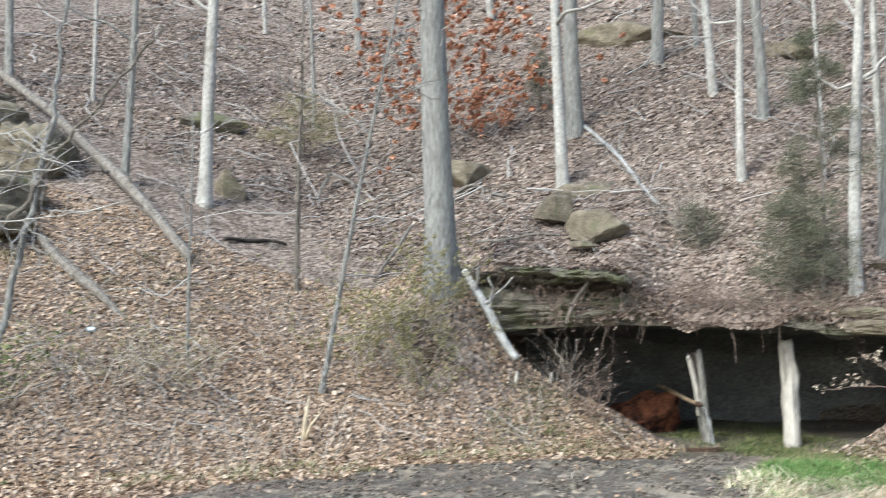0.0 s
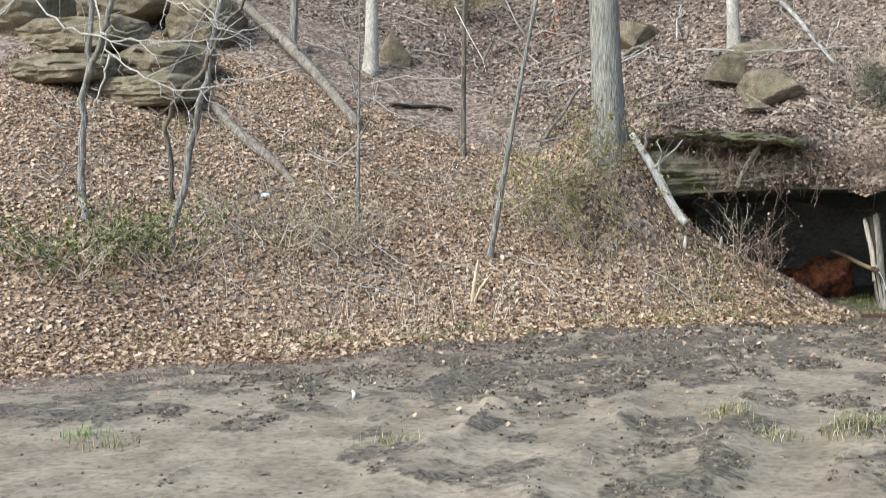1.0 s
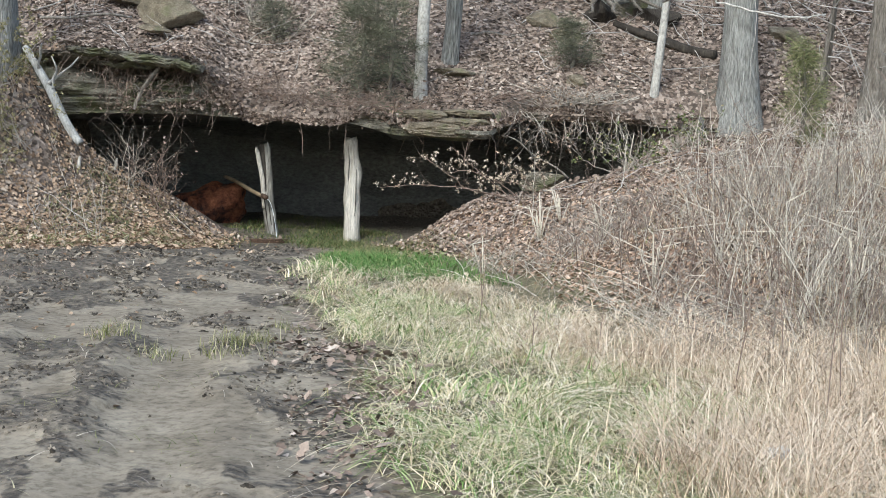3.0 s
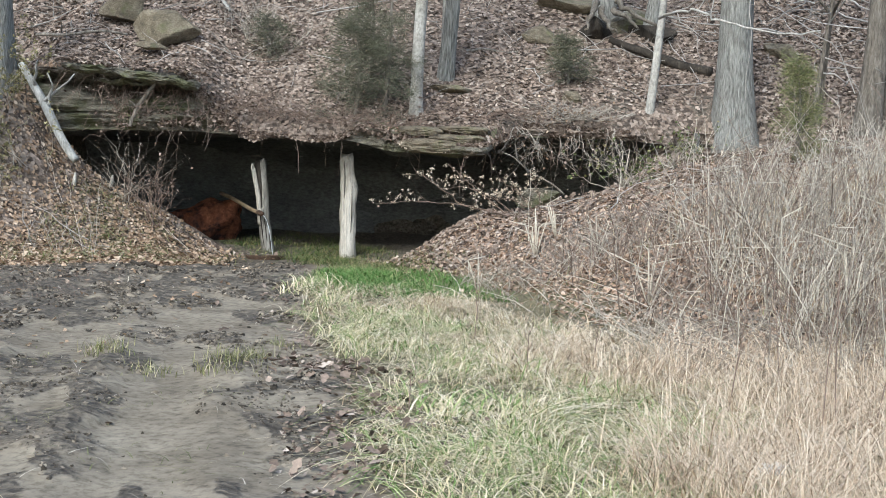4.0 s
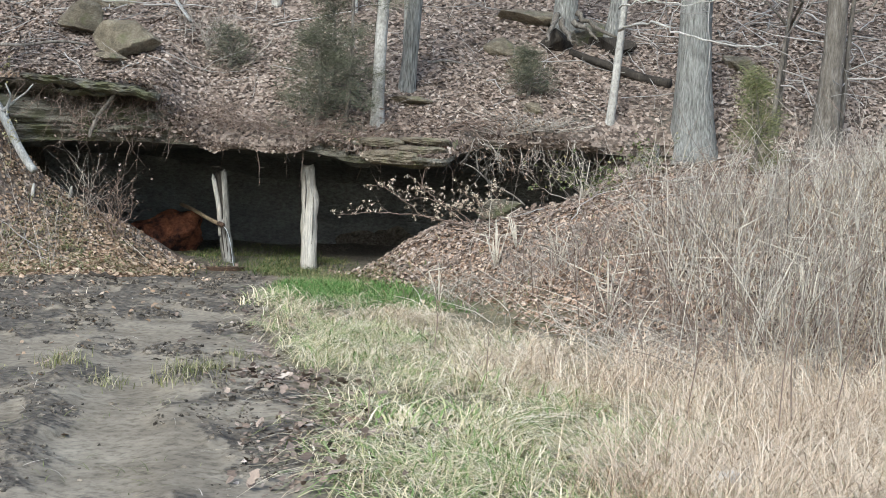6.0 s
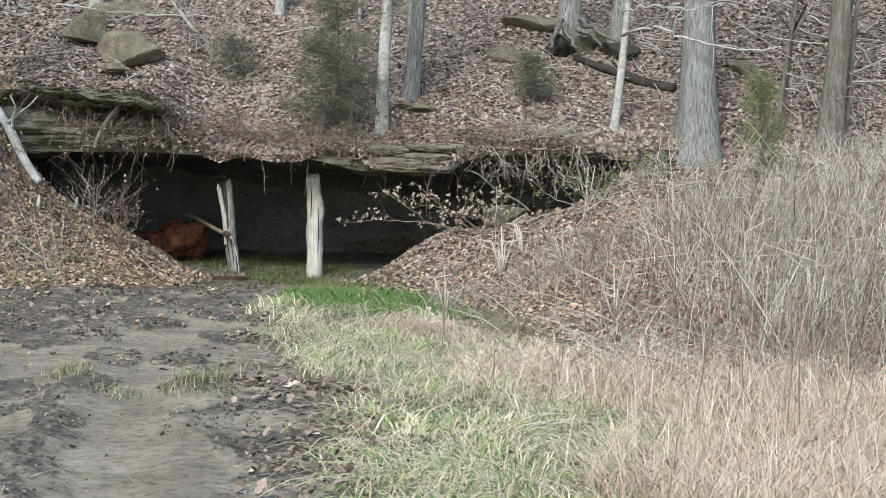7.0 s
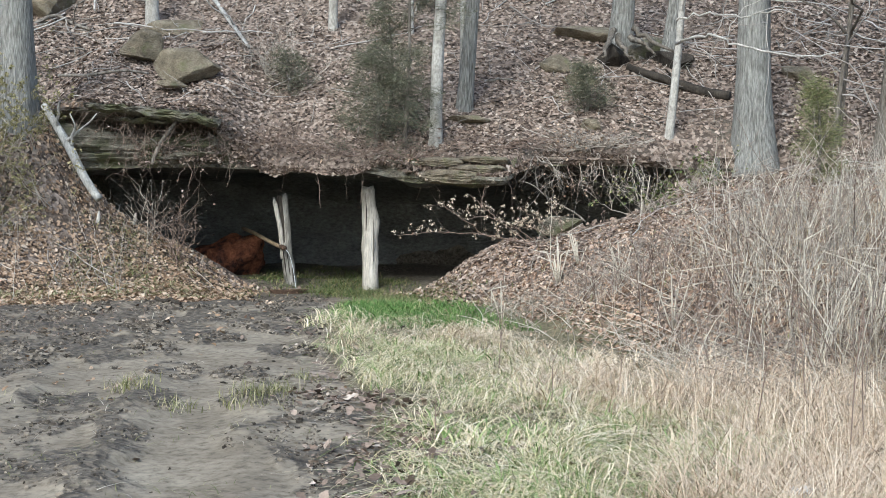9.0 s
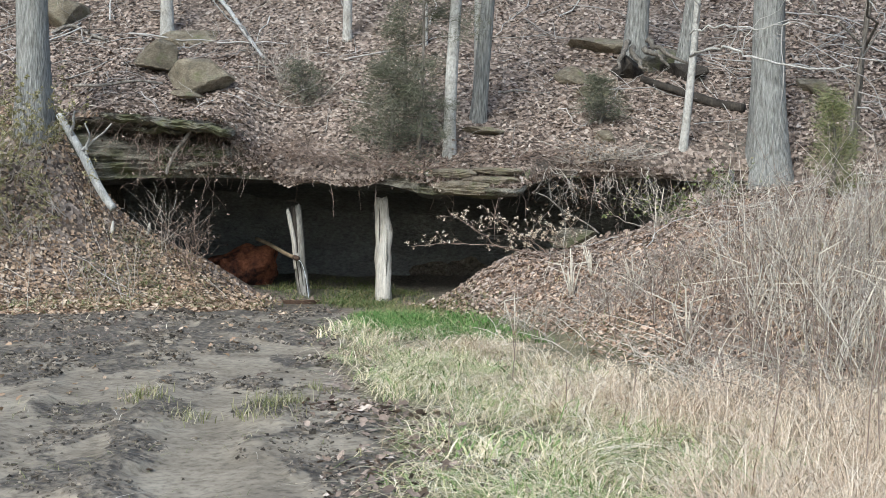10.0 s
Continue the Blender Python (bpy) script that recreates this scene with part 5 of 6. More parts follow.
shrub((-8.34, 24.69, 5.42), 1.1, 1.5, 10, "young beech keeping rust-red dry leaves", 12, M_TWIG, M_LEAF_RUST, 1100, 0.1)
shrub((-8.56, 23.89, 4.95), 3.7, 2.8, 10, "tall young beech keeping rust-red dry leaves", 13, M_TWIG, M_LEAF_RUST, 2600, 0.13)
shrub((-2.7, 18.55, 1.8), 0.5, 1.5, 30, "dark bare brush over the leaf-covered roof edge", 25, M_CANE_BROWN, M_LEAF, 120, 0.05, "shrub", (0, -0.2, -0.3))
shrub((-3.3, 18.6, 1.85), 0.5, 1.3, 24, "thin brown stems over the leaf-covered roof edge", 26, M_CANE_BROWN, M_LEAF, 120, 0.05, "shrub", (0, -0.2, -0.2))
shrub((-9.6, 23.4, 4.9), 3.3, 2.4, 9, "young beech behind a trunk keeping rust-red leaves", 27, M_TWIG, M_LEAF_RUST, 1500, 0.12)
shrub((-1.96, 18.52, 1.84), 0.55, 1.7, 34, "dark bare brush hanging at the rock edge", 21, M_CANE_BROWN, M_LEAF, 160, 0.05, "shrub", (0, -0.2, -0.45))
shrub((-1.19, 18.40, 1.83), 0.5, 1.5, 30, "dark bare brush below a cedar", 22, M_CANE_BROWN, M_LEAF, 120, 0.05, "shrub", (0, -0.2, -0.45))
shrub((0.09, 18.70, 1.99), 0.45, 1.6, 34, "low brown tangle of roots and dead stems", 23, M_CANE_BROWN, M_LEAF, 160, 0.05, "shrub", (0, -0.2, -0.5))
shrub((1.28, 18.93, 2.03), 0.5, 1.5, 40, "tan dead grass and stems at the rock edge", 24, M_CANE, M_LEAF_TAN, 300, 0.04, "shrub", (0, -0.2, -0.5))
shrub((-3.15, 20.16, 2.89), 0.8, 1.0, 12, "wispy bare shrub above the ledge", 14, M_CANE, M_LEAF, 60, 0.05)
shrub((-3.62, 20.43, 3.21), 1.0, 1.1, 14, "wispy bare shrub beside boulders", 15, M_CANE, M_LEAF, 60, 0.05)

limb_on(slim, [(2.56, 18.90, 3.51), (2.69, 18.50, 3.58), (2.96, 18.00, 3.54), (3.34, 17.80, 3.38), (3.87, 17.60, 3.25), (4.51, 17.50, 3.30)], 0.022, 0.01, M_BARK_PALE, 8, 3)
limb_on(slim, [(2.55, 18.90, 3.83), (2.81, 18.60, 3.92), (3.38, 18.30, 3.86), (3.88, 18.10, 3.92)], 0.016, 0.008, M_BARK_PALE, 6, 4)
for _i, _pts in enumerate(([(1.88, 21.20, 3.94), (1.75, 20.90, 3.68), (1.65, 20.70, 3.46)], [(2.13, 21.20, 3.85), (2.33, 20.90, 3.69), (2.49, 20.70, 3.52)], [(1.95, 21.20, 3.85), (2.00, 20.80, 3.57), (2.17, 20.60, 3.41)], [(2.18, 21.20, 3.99), (2.48, 21.00, 3.75), (2.90, 20.70, 3.51)])):
    limb_on(rooted, _pts, 0.055, 0.015, M_BARK_BROWN, 0, 20 + _i, "root")
for _i, (_x, _h) in enumerate(((-5.2, 0.7), (-4.6, 0.85), (-4.0, 0.6), (0.6, 0.45), (1.0, 0.6), (1.5, 0.6), (1.9, 0.6))):
    shrub((_x, float(lip_line(_x)) + 0.1), _h, 0.9, 12, "tangle of roots and twigs hanging over the rock edge", 40 + _i, M_CANE_BROWN if _i < 3 else M_CANE, (M_LEAF, M_LEAF, M_LEAF, M_LEAF, M_LEAF_TAN, M_LEAF, M_GREEN_LEAF)[_i], 70 if _i < 3 else 110, 0.045, "hanging_tangle", (0, -0.45, -1.75), "hanging tangles")

# ---- fallen leaves, grass, canes, clods ----
def strewn(n, x0, x1, y0, y1, keep):
    x, y = rng.uniform(x0, x1, n), rng.uniform(y0, y1, n)
    ok = keep(x, y) > rng.random(n)
    return x[ok], y[ok]


def leafy(x, y):
    """How thick the fallen leaves lie."""
    slope = step(-0.15, 0.25, foot(x, y) + 1.4 + 0.9 * step(-6.2, -7.6, x) + 0.42 * turned(x, y, 0.9, 42, 4)) * step(-3.1, -3.55, x)
    up = step(-0.1, 0.1, y - lip_line(x))
    right = step(-0.3, 0.3, mound_d(x, y) + 0.2 * vnoise(x * 1.7, y * 1.7, 181)) * step(8.6, 10.4, y) * 0.9
    thick = np.maximum(np.maximum(slope, up), right)
    thick = thick * (1 - 0.75 * step(1.1, 0.25, y - lip_line(x) + 0.4 * fbm(x * 1.5, y * 1.5, 121, 2)) * step(17.9, 18.2, y) * step(-3.6, -2.6, x))
    return np.clip(thick * (0.8 + 0.45 * fbm(x * 0.7, y * 0.7, 81, 3)) + 0.008, 0, 1)


def wooded(x, y):
    return leafy(x, y) * step(0.2, 0.4, leafy(x, y))


def fallen(name, n, x0, x1, y0, y1, size, material, label, lift=0.015, lobes=False, keep=leafy, tilt=0.4):
    x, y = strewn(n, x0, x1, y0, y1, keep)
    z = upper(x, y) + rng.uniform(0, lift, len(x))
    me = leaf_mesh(name, np.stack([x, y, z], -1), rng.uniform(0.6, 1.25, len(x)) * size, material, tilt, slopes(x, y), lobes)
    return tagged(new(name, me), label, "leaves", kind="stuff")


def on_bank(x, y):
    return leafy(x, y) * step(0.4, -0.4, y - 18.2 - 0.6 * step(-6, -9, x) * (-6 - x)) * step(-2.0, -2.6, x)


def off_bank(x, y):
    return np.clip(leafy(x, y) - on_bank(x, y), 0, 1)


fallen("fallen_leaves", 150000, -16, -2.4, 8.0, 18.4, 0.054, M_LEAF_BANK, "fine dry brown leaf litter covering the bank", 0.03, tilt=0.38, keep=on_bank)
fallen("fallen_leaves", 16000, -14, -2.4, 9.5, 18.4, 0.08, M_LEAF_TAN, "curled tan oak leaves on the bank", 0.05, True, on_bank)
fallen("fallen_leaves", 95000, -16, 7, 15.6, 21, 0.066, M_LEAF, "dry brown oak and beech leaves covering the slope", 0.04, tilt=0.42, keep=off_bank)
fallen("fallen_leaves", 14000, -12, 8, 17.6, 22, 0.085, M_LEAF, "curled lobed oak leaves on the slope", 0.05, True, keep=off_bank)
fallen("fallen_leaves", 85000, -20, 10, 21, 31, 0.085, M_LEAF, "dry pinkish-brown leaves on the upper hillside", 0.045, tilt=0.4)
fallen("fallen_leaves", 30000, -30, 14, 31, 50, 0.16, M_LEAF, "dry leaves far up the hillside", 0.05)
fallen("fallen_leaves", 90000, -1.5, 6.0, 8.6, 18.4, 0.047, M_LEAF_MOUND, "small dry leaf scraps on the mound by the shelter", 0.03, tilt=0.45, keep=off_bank)


def track_leaves(x, y):
    seam = step(0.7, 0.1, np.abs(x - edge_x(y) - 0.15))
    return np.clip(0.012 + seam * step(-0.4, 0.3, fbm(x * 1.5, y * 1.5, 58, 2)), 0, 1)


fallen("oak_leaves", 2000, -6, 2.5, 4.5, 14, 0.08, M_LEAF, "lobed tan oak leaves scattered beside the track", 0.03, True, track_leaves, 0.35)
fallen("oak_leaves", 5600, -1.6, 0.4, 3.9, 9.2, 0.048, M_LEAF, "drift of brown leaves along the edge of the mud", 0.04, False, lambda x, y: step(0.5, 0.1, np.abs(x - edge_x(y) - 0.05)) * step(-0.5, 0.4, turned(x, y, 1.6, 58)), 0.5)


def straw(x, y):
    """Above 0 where the grass is dead and straw-coloured, below 0 where it is green."""
    return 1.1 * turned(x, y, 0.7, 93, 3) + 0.95 * step(9.3, 11.0, y) - 0.45 + 0.9 * step(0.5, 1.2, x - 0.1 * (8 - y))


def lawn(x, y):
    """The strip of long grass between the track and the brush."""
    a = step(-0.05, 0.7, x - edge_x(y) + 0.35 * fbm(x * 1.3, y * 1.3, 91, 3))
    return a * step(-0.3, -1.3, mound_d(x, y) + 0.3 * fbm(x, y, 98, 2)) * step(13.9, 12.7, y) * (0.55 + 0.6 * fbm(x * 1.1, y * 1.1, 92, 2))


x, y = strewn(60000, -2.9, 3.2, 4.0, 16.5, lawn)
tan = straw(x, y) + rng.normal(0, 0.3, len(x)) > 0.0
grass("long_grass", x[~tan], y[~tan], 0.24, 0.006, M_GRASS_MIX, "long flopped green and straw-coloured grass", 0.8, 1.5, 0.9)
grass("dry_grass", x[tan], y[tan], 0.28, 0.006, M_GRASS_TAN, "long flopped straw-coloured dead grass", 0.8, 1.6, 0.9)
x, y = strewn(40000, 0.2, 4.0, 4.2, 10.8, lambda x, y: step(0.5, 1.3, x + 0.1 * (y - 7) + 0.3 * fbm(x, y, 131, 2)) * step(10.0, 8.8, y + 0.6 * fbm(x * 0.8, y * 0.8, 132, 2)) * (0.55 + 0.5 * fbm(x * 1.8, y * 1.8, 133, 2)))
grass("tall_dry_grass", x, y, 0.58, 0.005, M_GRASS_PINK, "tall fine pinkish-tan dead grass at the brush edge", 0.7, 0.9, 0.5)
x, y = strewn(70000, -4.2, 0.6, 13.0, 21.5, lambda x, y: np.maximum(step(0.1, 0.5, x - edge_x(y)), step(17.0, 17.7, y) * step(-4.0, -3.2, x)) * step(0.0, -0.6, mound_d(x, y) - 0.55 * step(15.4, 16.4, y)) * np.clip(0.45 + 0.6 * fbm(x * 1.4, y * 1.4, 99, 3) + 1.0 * np.exp(-((x + 1.4) ** 2 / 0.5 + (y - 14.3) ** 2 / 1.0)), 0, 1) * step(21.5, 19.5, y))
damp = y + 0.5 * rng.normal(0, 1, len(y)) > 15.6
grass("green_grass", x[~damp], y[~damp], 0.16, 0.008, M_GRASS_GREEN, "fresh bright green grass in the damp ground", 0.8, 0.8, under=lower)
grass("damp_grass", x[damp], y[damp], 0.17, 0.008, M_GRASS_DAMP, "olive green grass on the floor of the shelter", 0.8, 1.0, 0.6, under=lower)
x, y = strewn(9000, -12, 6, 10.5, 18.5, lambda x, y: leafy(x, y) * np.clip(fbm(x * 0.5, y * 0.5, 95, 3), 0, 1) * 1.2)
grass("bank_grass", x, y, 0.22, 0.007, M_GRASS_MIX, "thin tufts of grass among the leaves", 0.8, 0.6)
x, y = strewn(5000, -7, -0.8, 5, 16, lambda x, y: mud_zone(x, y) * step(0.3, 0.6, fbm(x * 1.3, y * 1.3, 96, 3)))
grass("mud_grass", x, y, 0.09, 0.005, M_TUFT, "muddy scraps of trampled grass on the track", 0.9, 1.7, 0.8)
x, y = strewn(7000, -7.2, 3, 17.9, 19.2, lambda x, y: step(0.0, 0.1, y - lip_line(x)) * step(0.7, 0.2, y - lip_line(x)) * 0.6)
base = np.stack([x, y - 0.12, upper(x, y) - 0.01], -1)
path, face = grown(base, rng.uniform(0.12, 0.4, len(x)), (0, -0.7, -0.55), 0.9, 4, 0.5, 0.4)
v, q = blades(path, np.linspace(1, 0.2, 4) * np.full((len(x), 1), 0.006), face)
tagged(new("hanging_grass", mesh_of("hanging_grass", v, q, M_CANE_BROWN)), "dead grass and rootlets hanging over the rock edge", "grass", kind="stuff")


def thicket(x, y):
    d = mound_d(x, y)
    return np.clip(step(-0.9, 1.2, d + 0.5 * fbm(x * 0.6, y * 0.6, 97, 2)) * (0.12 + 0.88 * step(1.7, 3.2, x)) * (1 - 0.8 * step(12.6, 14.2, y) * step(5.6, 4.4, x)), 0, 1)


def canes(name, n, box, height, radius, label, lean, twigs=3, keep=thicket, material=M_CANE, spread=0.35, crest=False):
    x, y = strewn(n, *box, keep)
    n = len(x)
    base = np.stack([x, y, upper(x, y) - 0.03], -1)
    length = rng.uniform(0.45, 1.1, n) * height
    if crest:
        length = np.minimum(length, np.maximum(1.62 + 0.12 * x - base[:, 2], 0.3) * (rng.uniform(0.3, 0.95, n) + 0.55 * (rng.random(n) < 0.16)))
    path, _ = grown(base, length, lean, 0.35, 7, spread)
    path += np.cumsum(rng.normal(0, 0.012, path.shape), axis=1)
    v, q = tubes(path, np.linspace(1, 0.4, 7) * rng.uniform(0.6, 1.3, n)[:, None] * radius, 3)
    m = n * twigs
    i, k = rng.integers(0, n, m), rng.integers(2, 7, m)
    d = rng.normal(0, 0.6, (m, 3)) + (0, 0, 0.7)
    tp, tr = branchlets(path[i, k], d, rng.uniform(0.15, 0.5, m) * length[i] * 0.6, np.full(m, radius * 0.55), 5, 0.1, 0.4)
    v2, q2 = tubes(tp, tr, 3)
    me = mesh_of(name, np.concatenate([v, v2]), np.concatenate([q, q2 + len(v)]), material)
    return tagged(new(name, me), label, "brush", kind="stuff")


canes("cane_thicket", 1450, (0.0, 7.5, 9.0, 17.6), 1.15, 0.005, "dense thicket of bare grey-brown canes", (0, 0, 0), 4, crest=True, spread=0.5)
canes("cane_thicket", 720, (2.2, 7.5, 9.2, 14.5), 1.9, 0.0055, "tall bare canes and weed stalks", (0.0, 0, 0), 5, crest=True)
canes("brown_canes", 480, (1.0, 7.5, 9.0, 16.0), 1.5, 0.006, "reddish-brown arching bramble canes", (0, 0, 0), 3, material=M_CANE_BROWN, spread=0.8, crest=True)
canes("pale_stalks", 1400, (-0.2, 7.5, 9.0, 16.5), 1.3, 0.005, "pale dry weed stalks standing in the brush", (0, 0, 0), 2, material=M_CANE_PALE, spread=0.35, crest=True)
canes("bramble_tangle", 2600, (-0.2, 6.0, 8.8, 15.0), 0.65, 0.004, "low tangle of dead stems and brambles", (0, 0, -0.3), 2, lambda x, y: 0.85 * step(-0.9, 0.6, mound_d(x, y) + 0.4 * fbm(x * 0.6, y * 0.6, 97, 2)), spread=1.1)
canes("fallen_stems", 520, (0.9, 5.0, 8.6, 12.0), 0.6, 0.005, "fallen grey stems crossing in a hollow of the brush", (0, 0, -0.35), 2, lambda x, y: step(-0.9, 0.2, mound_d(x, y)), M_CANE, spread=1.3)
canes("brown_stems", 420, (0.3, 3.4, 9.2, 14.0), 0.85, 0.006, "thin reddish-brown stems in the low brush", (0, 0, 0), 3, lambda x, y: 0.7 * step(-0.5, 0.8, mound_d(x, y)), M_CANE_BROWN, 0.5)
canes("bank_stems", 420, (-12, -4.5, 11.5, 17.5), 0.9, 0.004, "sparse dead weed stems on the bank", (0, 0, 0), 3, leafy, spread=0.4)
canes("slope_twigs", 900, (-16, 9, 18.5, 30), 0.7, 0.006, "sparse twigs and dead stems on the slope", (0, 0, -0.2), 2, lambda x, y: 0.6 + 0 * x, M_TWIG, 0.8)
canes("edge_roots", 520, (-6.8, 2.6, 18.0, 18.9), 0.6, 0.007, "roots and dead stems trailing over the rock edge", (0, -0.3, -1.6), 3, lambda x, y: step(0.0, 0.1, y - lip_line(x)) * (0.12 + 0.88 * step(-3.4, -4.0, x) + 0.5 * step(0.0, 0.6, x)), M_CANE_BROWN, 0.5)


def clods(name, n, box, size, keep, label):
    """Lumps of churned mud, each a small uneven eight-cornered clod."""
    x, y = strewn(n, *box, keep)
    n = len(x)
    s = (0.25 + 0.75 * rng.uniform(0, 1, n) ** 2.5) * size * 1.7 * (0.55 + 0.45 * step(6.0, 12.0, y))
    c = [(math.cos(a) * w, math.sin(a) * w, h) for w, h in ((1.0, -0.5), (0.85, 0.25), (0.35, 0.65)) for a in np.arange(6) * math.pi / 3]
    v = np.stack([x, y, upper(x, y)], -1)[:, None] + (np.array(c) + rng.normal(0, 0.36, (n, 18, 3))) * s[:, None, None] * rng.uniform(0.5, 1.4, (n, 1, 3)) * (1, 1, 0.75)
    f = [(6 * j + i, 6 * j + (i + 1) % 6, 6 * j + 6 + (i + 1) % 6, 6 * j + 6 + i) for j in (0, 1) for i in range(6)] + [(12, 13, 14, 15), (12, 15, 16, 17)]
    q = (np.array(f)[None] + np.arange(n)[:, None, None] * 18).reshape(-1, 4)
    return tagged(new(name, mesh_of(name, v, q, M_CLOD, False)), label, "mud", kind="stuff")


clods("mud_clods", 100000, (-7, 0, 4.5, 17.5), 0.018, lambda x, y: mud_zone(x, y) * np.clip(0.012 + 0.62 * churn(x, y) ** 2 * step(-0.15, 0.5, fbm(across(x, y) * 4.0, y * 2.0, 57, 3)), 0, 1), "small dark clods of churned mud")

x, y = strewn(14000, -0.5, 7, 8.4, 15, thicket)
grass("thicket_grass", x, y, 0.5, 0.007, M_GRASS_TAN, "dead straw-coloured grass among the canes", 0.6, 0.9, 0.5)
x, y = strewn(3000, -9, 0.5, 4.5, 16.5, lambda x, y: mud_zone(x, y) * (0.08 + 0.8 * churn(x, y)))
grass("mud_straw", x, y, 0.10, 0.006, M_CANE, "scraps of dead grass trodden into the mud", 0.2, 2.6, 0.9)


def sticks(name, n, box, length, radius, keep, label, material):
    """Fallen sticks, each a crooked bar lying on the slope."""
    x, y = strewn(n, *box, keep)
    n, k = len(x), 7
    a = rng.uniform(0, 2 * np.pi, n)
    s = np.linspace(-0.5, 0.5, k)
    ln = rng.uniform(0.25, 1.0, n) ** 1.5 * length
    side = np.cumsum(rng.normal(0, 0.05, (n, k)), 1)
    px = x[:, None] + (np.cos(a)[:, None] * s - np.sin(a)[:, None] * side) * ln[:, None]
    py = y[:, None] + (np.sin(a)[:, None] * s + np.cos(a)[:, None] * side) * ln[:, None]
    pz = upper(px, py) + rng.uniform(0.0, 0.12, n)[:, None] + np.abs(side) * 0.3
    pz = pz[:, :1] + np.clip(pz - pz[:, :1], -1, 1)
    ok = (pz.max(1) - pz.min(1) < 0.75 * ln) & (np.abs(np.diff(pz, axis=1)).max(1) < 0.2 * ln)
    v, q = tubes(np.stack([px, py, pz], -1)[ok], (np.linspace(1, 0.35, k) * (rng.uniform(0.4, 1.0, n) * radius)[:, None])[ok], 4)
    return tagged(new(name, mesh_of(name, v, q, material)), label, "sticks", kind="stuff")


sticks("fallen_sticks", 700, (-16, 7, 12.5, 22), 1.4, 0.011, lambda x, y: wooded(x, y) * np.maximum(step(0.0, 1.2, foot(x, y)), step(1.0, 3.0, mound_d(x, y))), "pale grey fallen sticks among the leaves", M_TWIG)
sticks("fallen_sticks", 700, (-24, 12, 21, 34), 2.4, 0.02, wooded, "grey fallen branches on the upper hillside", M_TWIG)
sticks("fallen_twigs", 900, (-14, 5, 11.5, 19), 0.5, 0.006, lambda x, y: wooded(x, y) * np.maximum(step(-0.4, 0.8, foot(x, y)), step(0.3, 2.0, mound_d(x, y))), "brown twigs among the leaves", M_CANE)
x = rng.uniform(-4.2, 2.2, 5200)
z = rng.uniform(0, 1, 5200) ** 1.5
y = lip_line(x) + 0.02 - 0.10 * z
top_z = upper(x, lip_line(x) + 0.06)
z = top_z - 0.15 * z * (0.6 + 0.6 * vnoise(x * 2.2, x * 0, 73)) - 0.0
ok = vnoise(x * 1.3, x * 0, 74) + 0.8 * step(-1.2, -1.9, x) + 0.9 * step(0.2, 0.6, x) + rng.normal(0, 0.4, len(x)) > 0.1
me = leaf_mesh("edge_leaves", np.stack([x, y, z], -1)[ok], rng.uniform(0.05, 0.1, int(ok.sum())), M_LEAF, 0.9)
tagged(new("edge_leaves", me), "dry leaves caught along the rock edge", "leaves", kind="stuff")

# ---- small single things ----
boulder("flat_stone", on_ground(-0.31, 7.15), (0.11, 0.08, 0.045), 91, "flat reddish stone in the grass", M_BRICK, 8, 4, "stone", level=3)
boulder("flat_stone", on_ground(-0.42, 7.6), (0.09, 0.08, 0.035), 92, "small reddish stone in the grass", M_BRICK, 30, 4, "stone", level=3)
_w = thing("crushed_bottle", (-10.37, 14.60, 1.64), "crushed white and blue plastic bottle on leaves", "litter")
part("bottle_body", trunk_mesh("bottle_body", [(-0.06, 0, 0.02), (-0.03, 0, 0.03), (0.02, 0, 0.028), (0.05, 0, 0.03), (0.07, 0, 0.03)], [0.02, 0.035, 0.03, 0.034, 0.015], M_PLASTIC, 10, 0.25, 0, 1), _w)
part("bottle_label", trunk_mesh("bottle_label", [(-0.02, 0, 0.03), (0.015, 0, 0.029)], [0.036, 0.034], M_BLUE, 10, 0.2, 0, 2), _w, "blue label band")
_c = thing("crumpled_can", (1.53, 6.38, 0.09), "crumpled silver can in the dry grass", "litter")
part("can_body", trunk_mesh("can_body", [(-0.05, 0, 0.02), (-0.03, 0, 0.04), (0.0, 0.01, 0.035), (0.03, 0, 0.045), (0.06, 0, 0.03)], [0.025, 0.036, 0.026, 0.036, 0.03], M_FOIL, 12, 0.25, 0, 1), _c)


# ---- individual stalks, clumps and hanging roots ----
def stalk_clump(base, n, height, spread, material, label, seed, name="stalk_clump"):
    """A clump of broken dry stalks, each a stem of its own, some bent over."""
    r = np.random.default_rng(seed)
    ob = thing(name, on_ground(base[0], base[1], 0.02), label, "stalks", "dry stalk clumps")
    for i in range(n):
        a, h = r.uniform(0, 2 * np.pi), height * r.uniform(0.5, 1.1)
        out = np.array([np.cos(a), np.sin(a) * 0.6, 0]) * spread * r.uniform(0.2, 1)
        kink = r.uniform(0.5, 0.9)
        fold = np.array([r.normal(0, 0.5), r.normal(0, 0.2), r.uniform(-0.6, 0.5)]) * h * 0.5
        p = np.array([(0, 0, -0.03), out * 0.4 + (0, 0, h * kink * 0.5), out * 0.8 + (0, 0, h * kink), out * 0.8 + np.array((0, 0, h * kink)) + fold])
        part("stalk", trunk_mesh("stalk", p, np.array([1, 0.9, 0.8, 0.4]) * 0.009, material, 5, 0.1, 0, i), ob)
    return ob


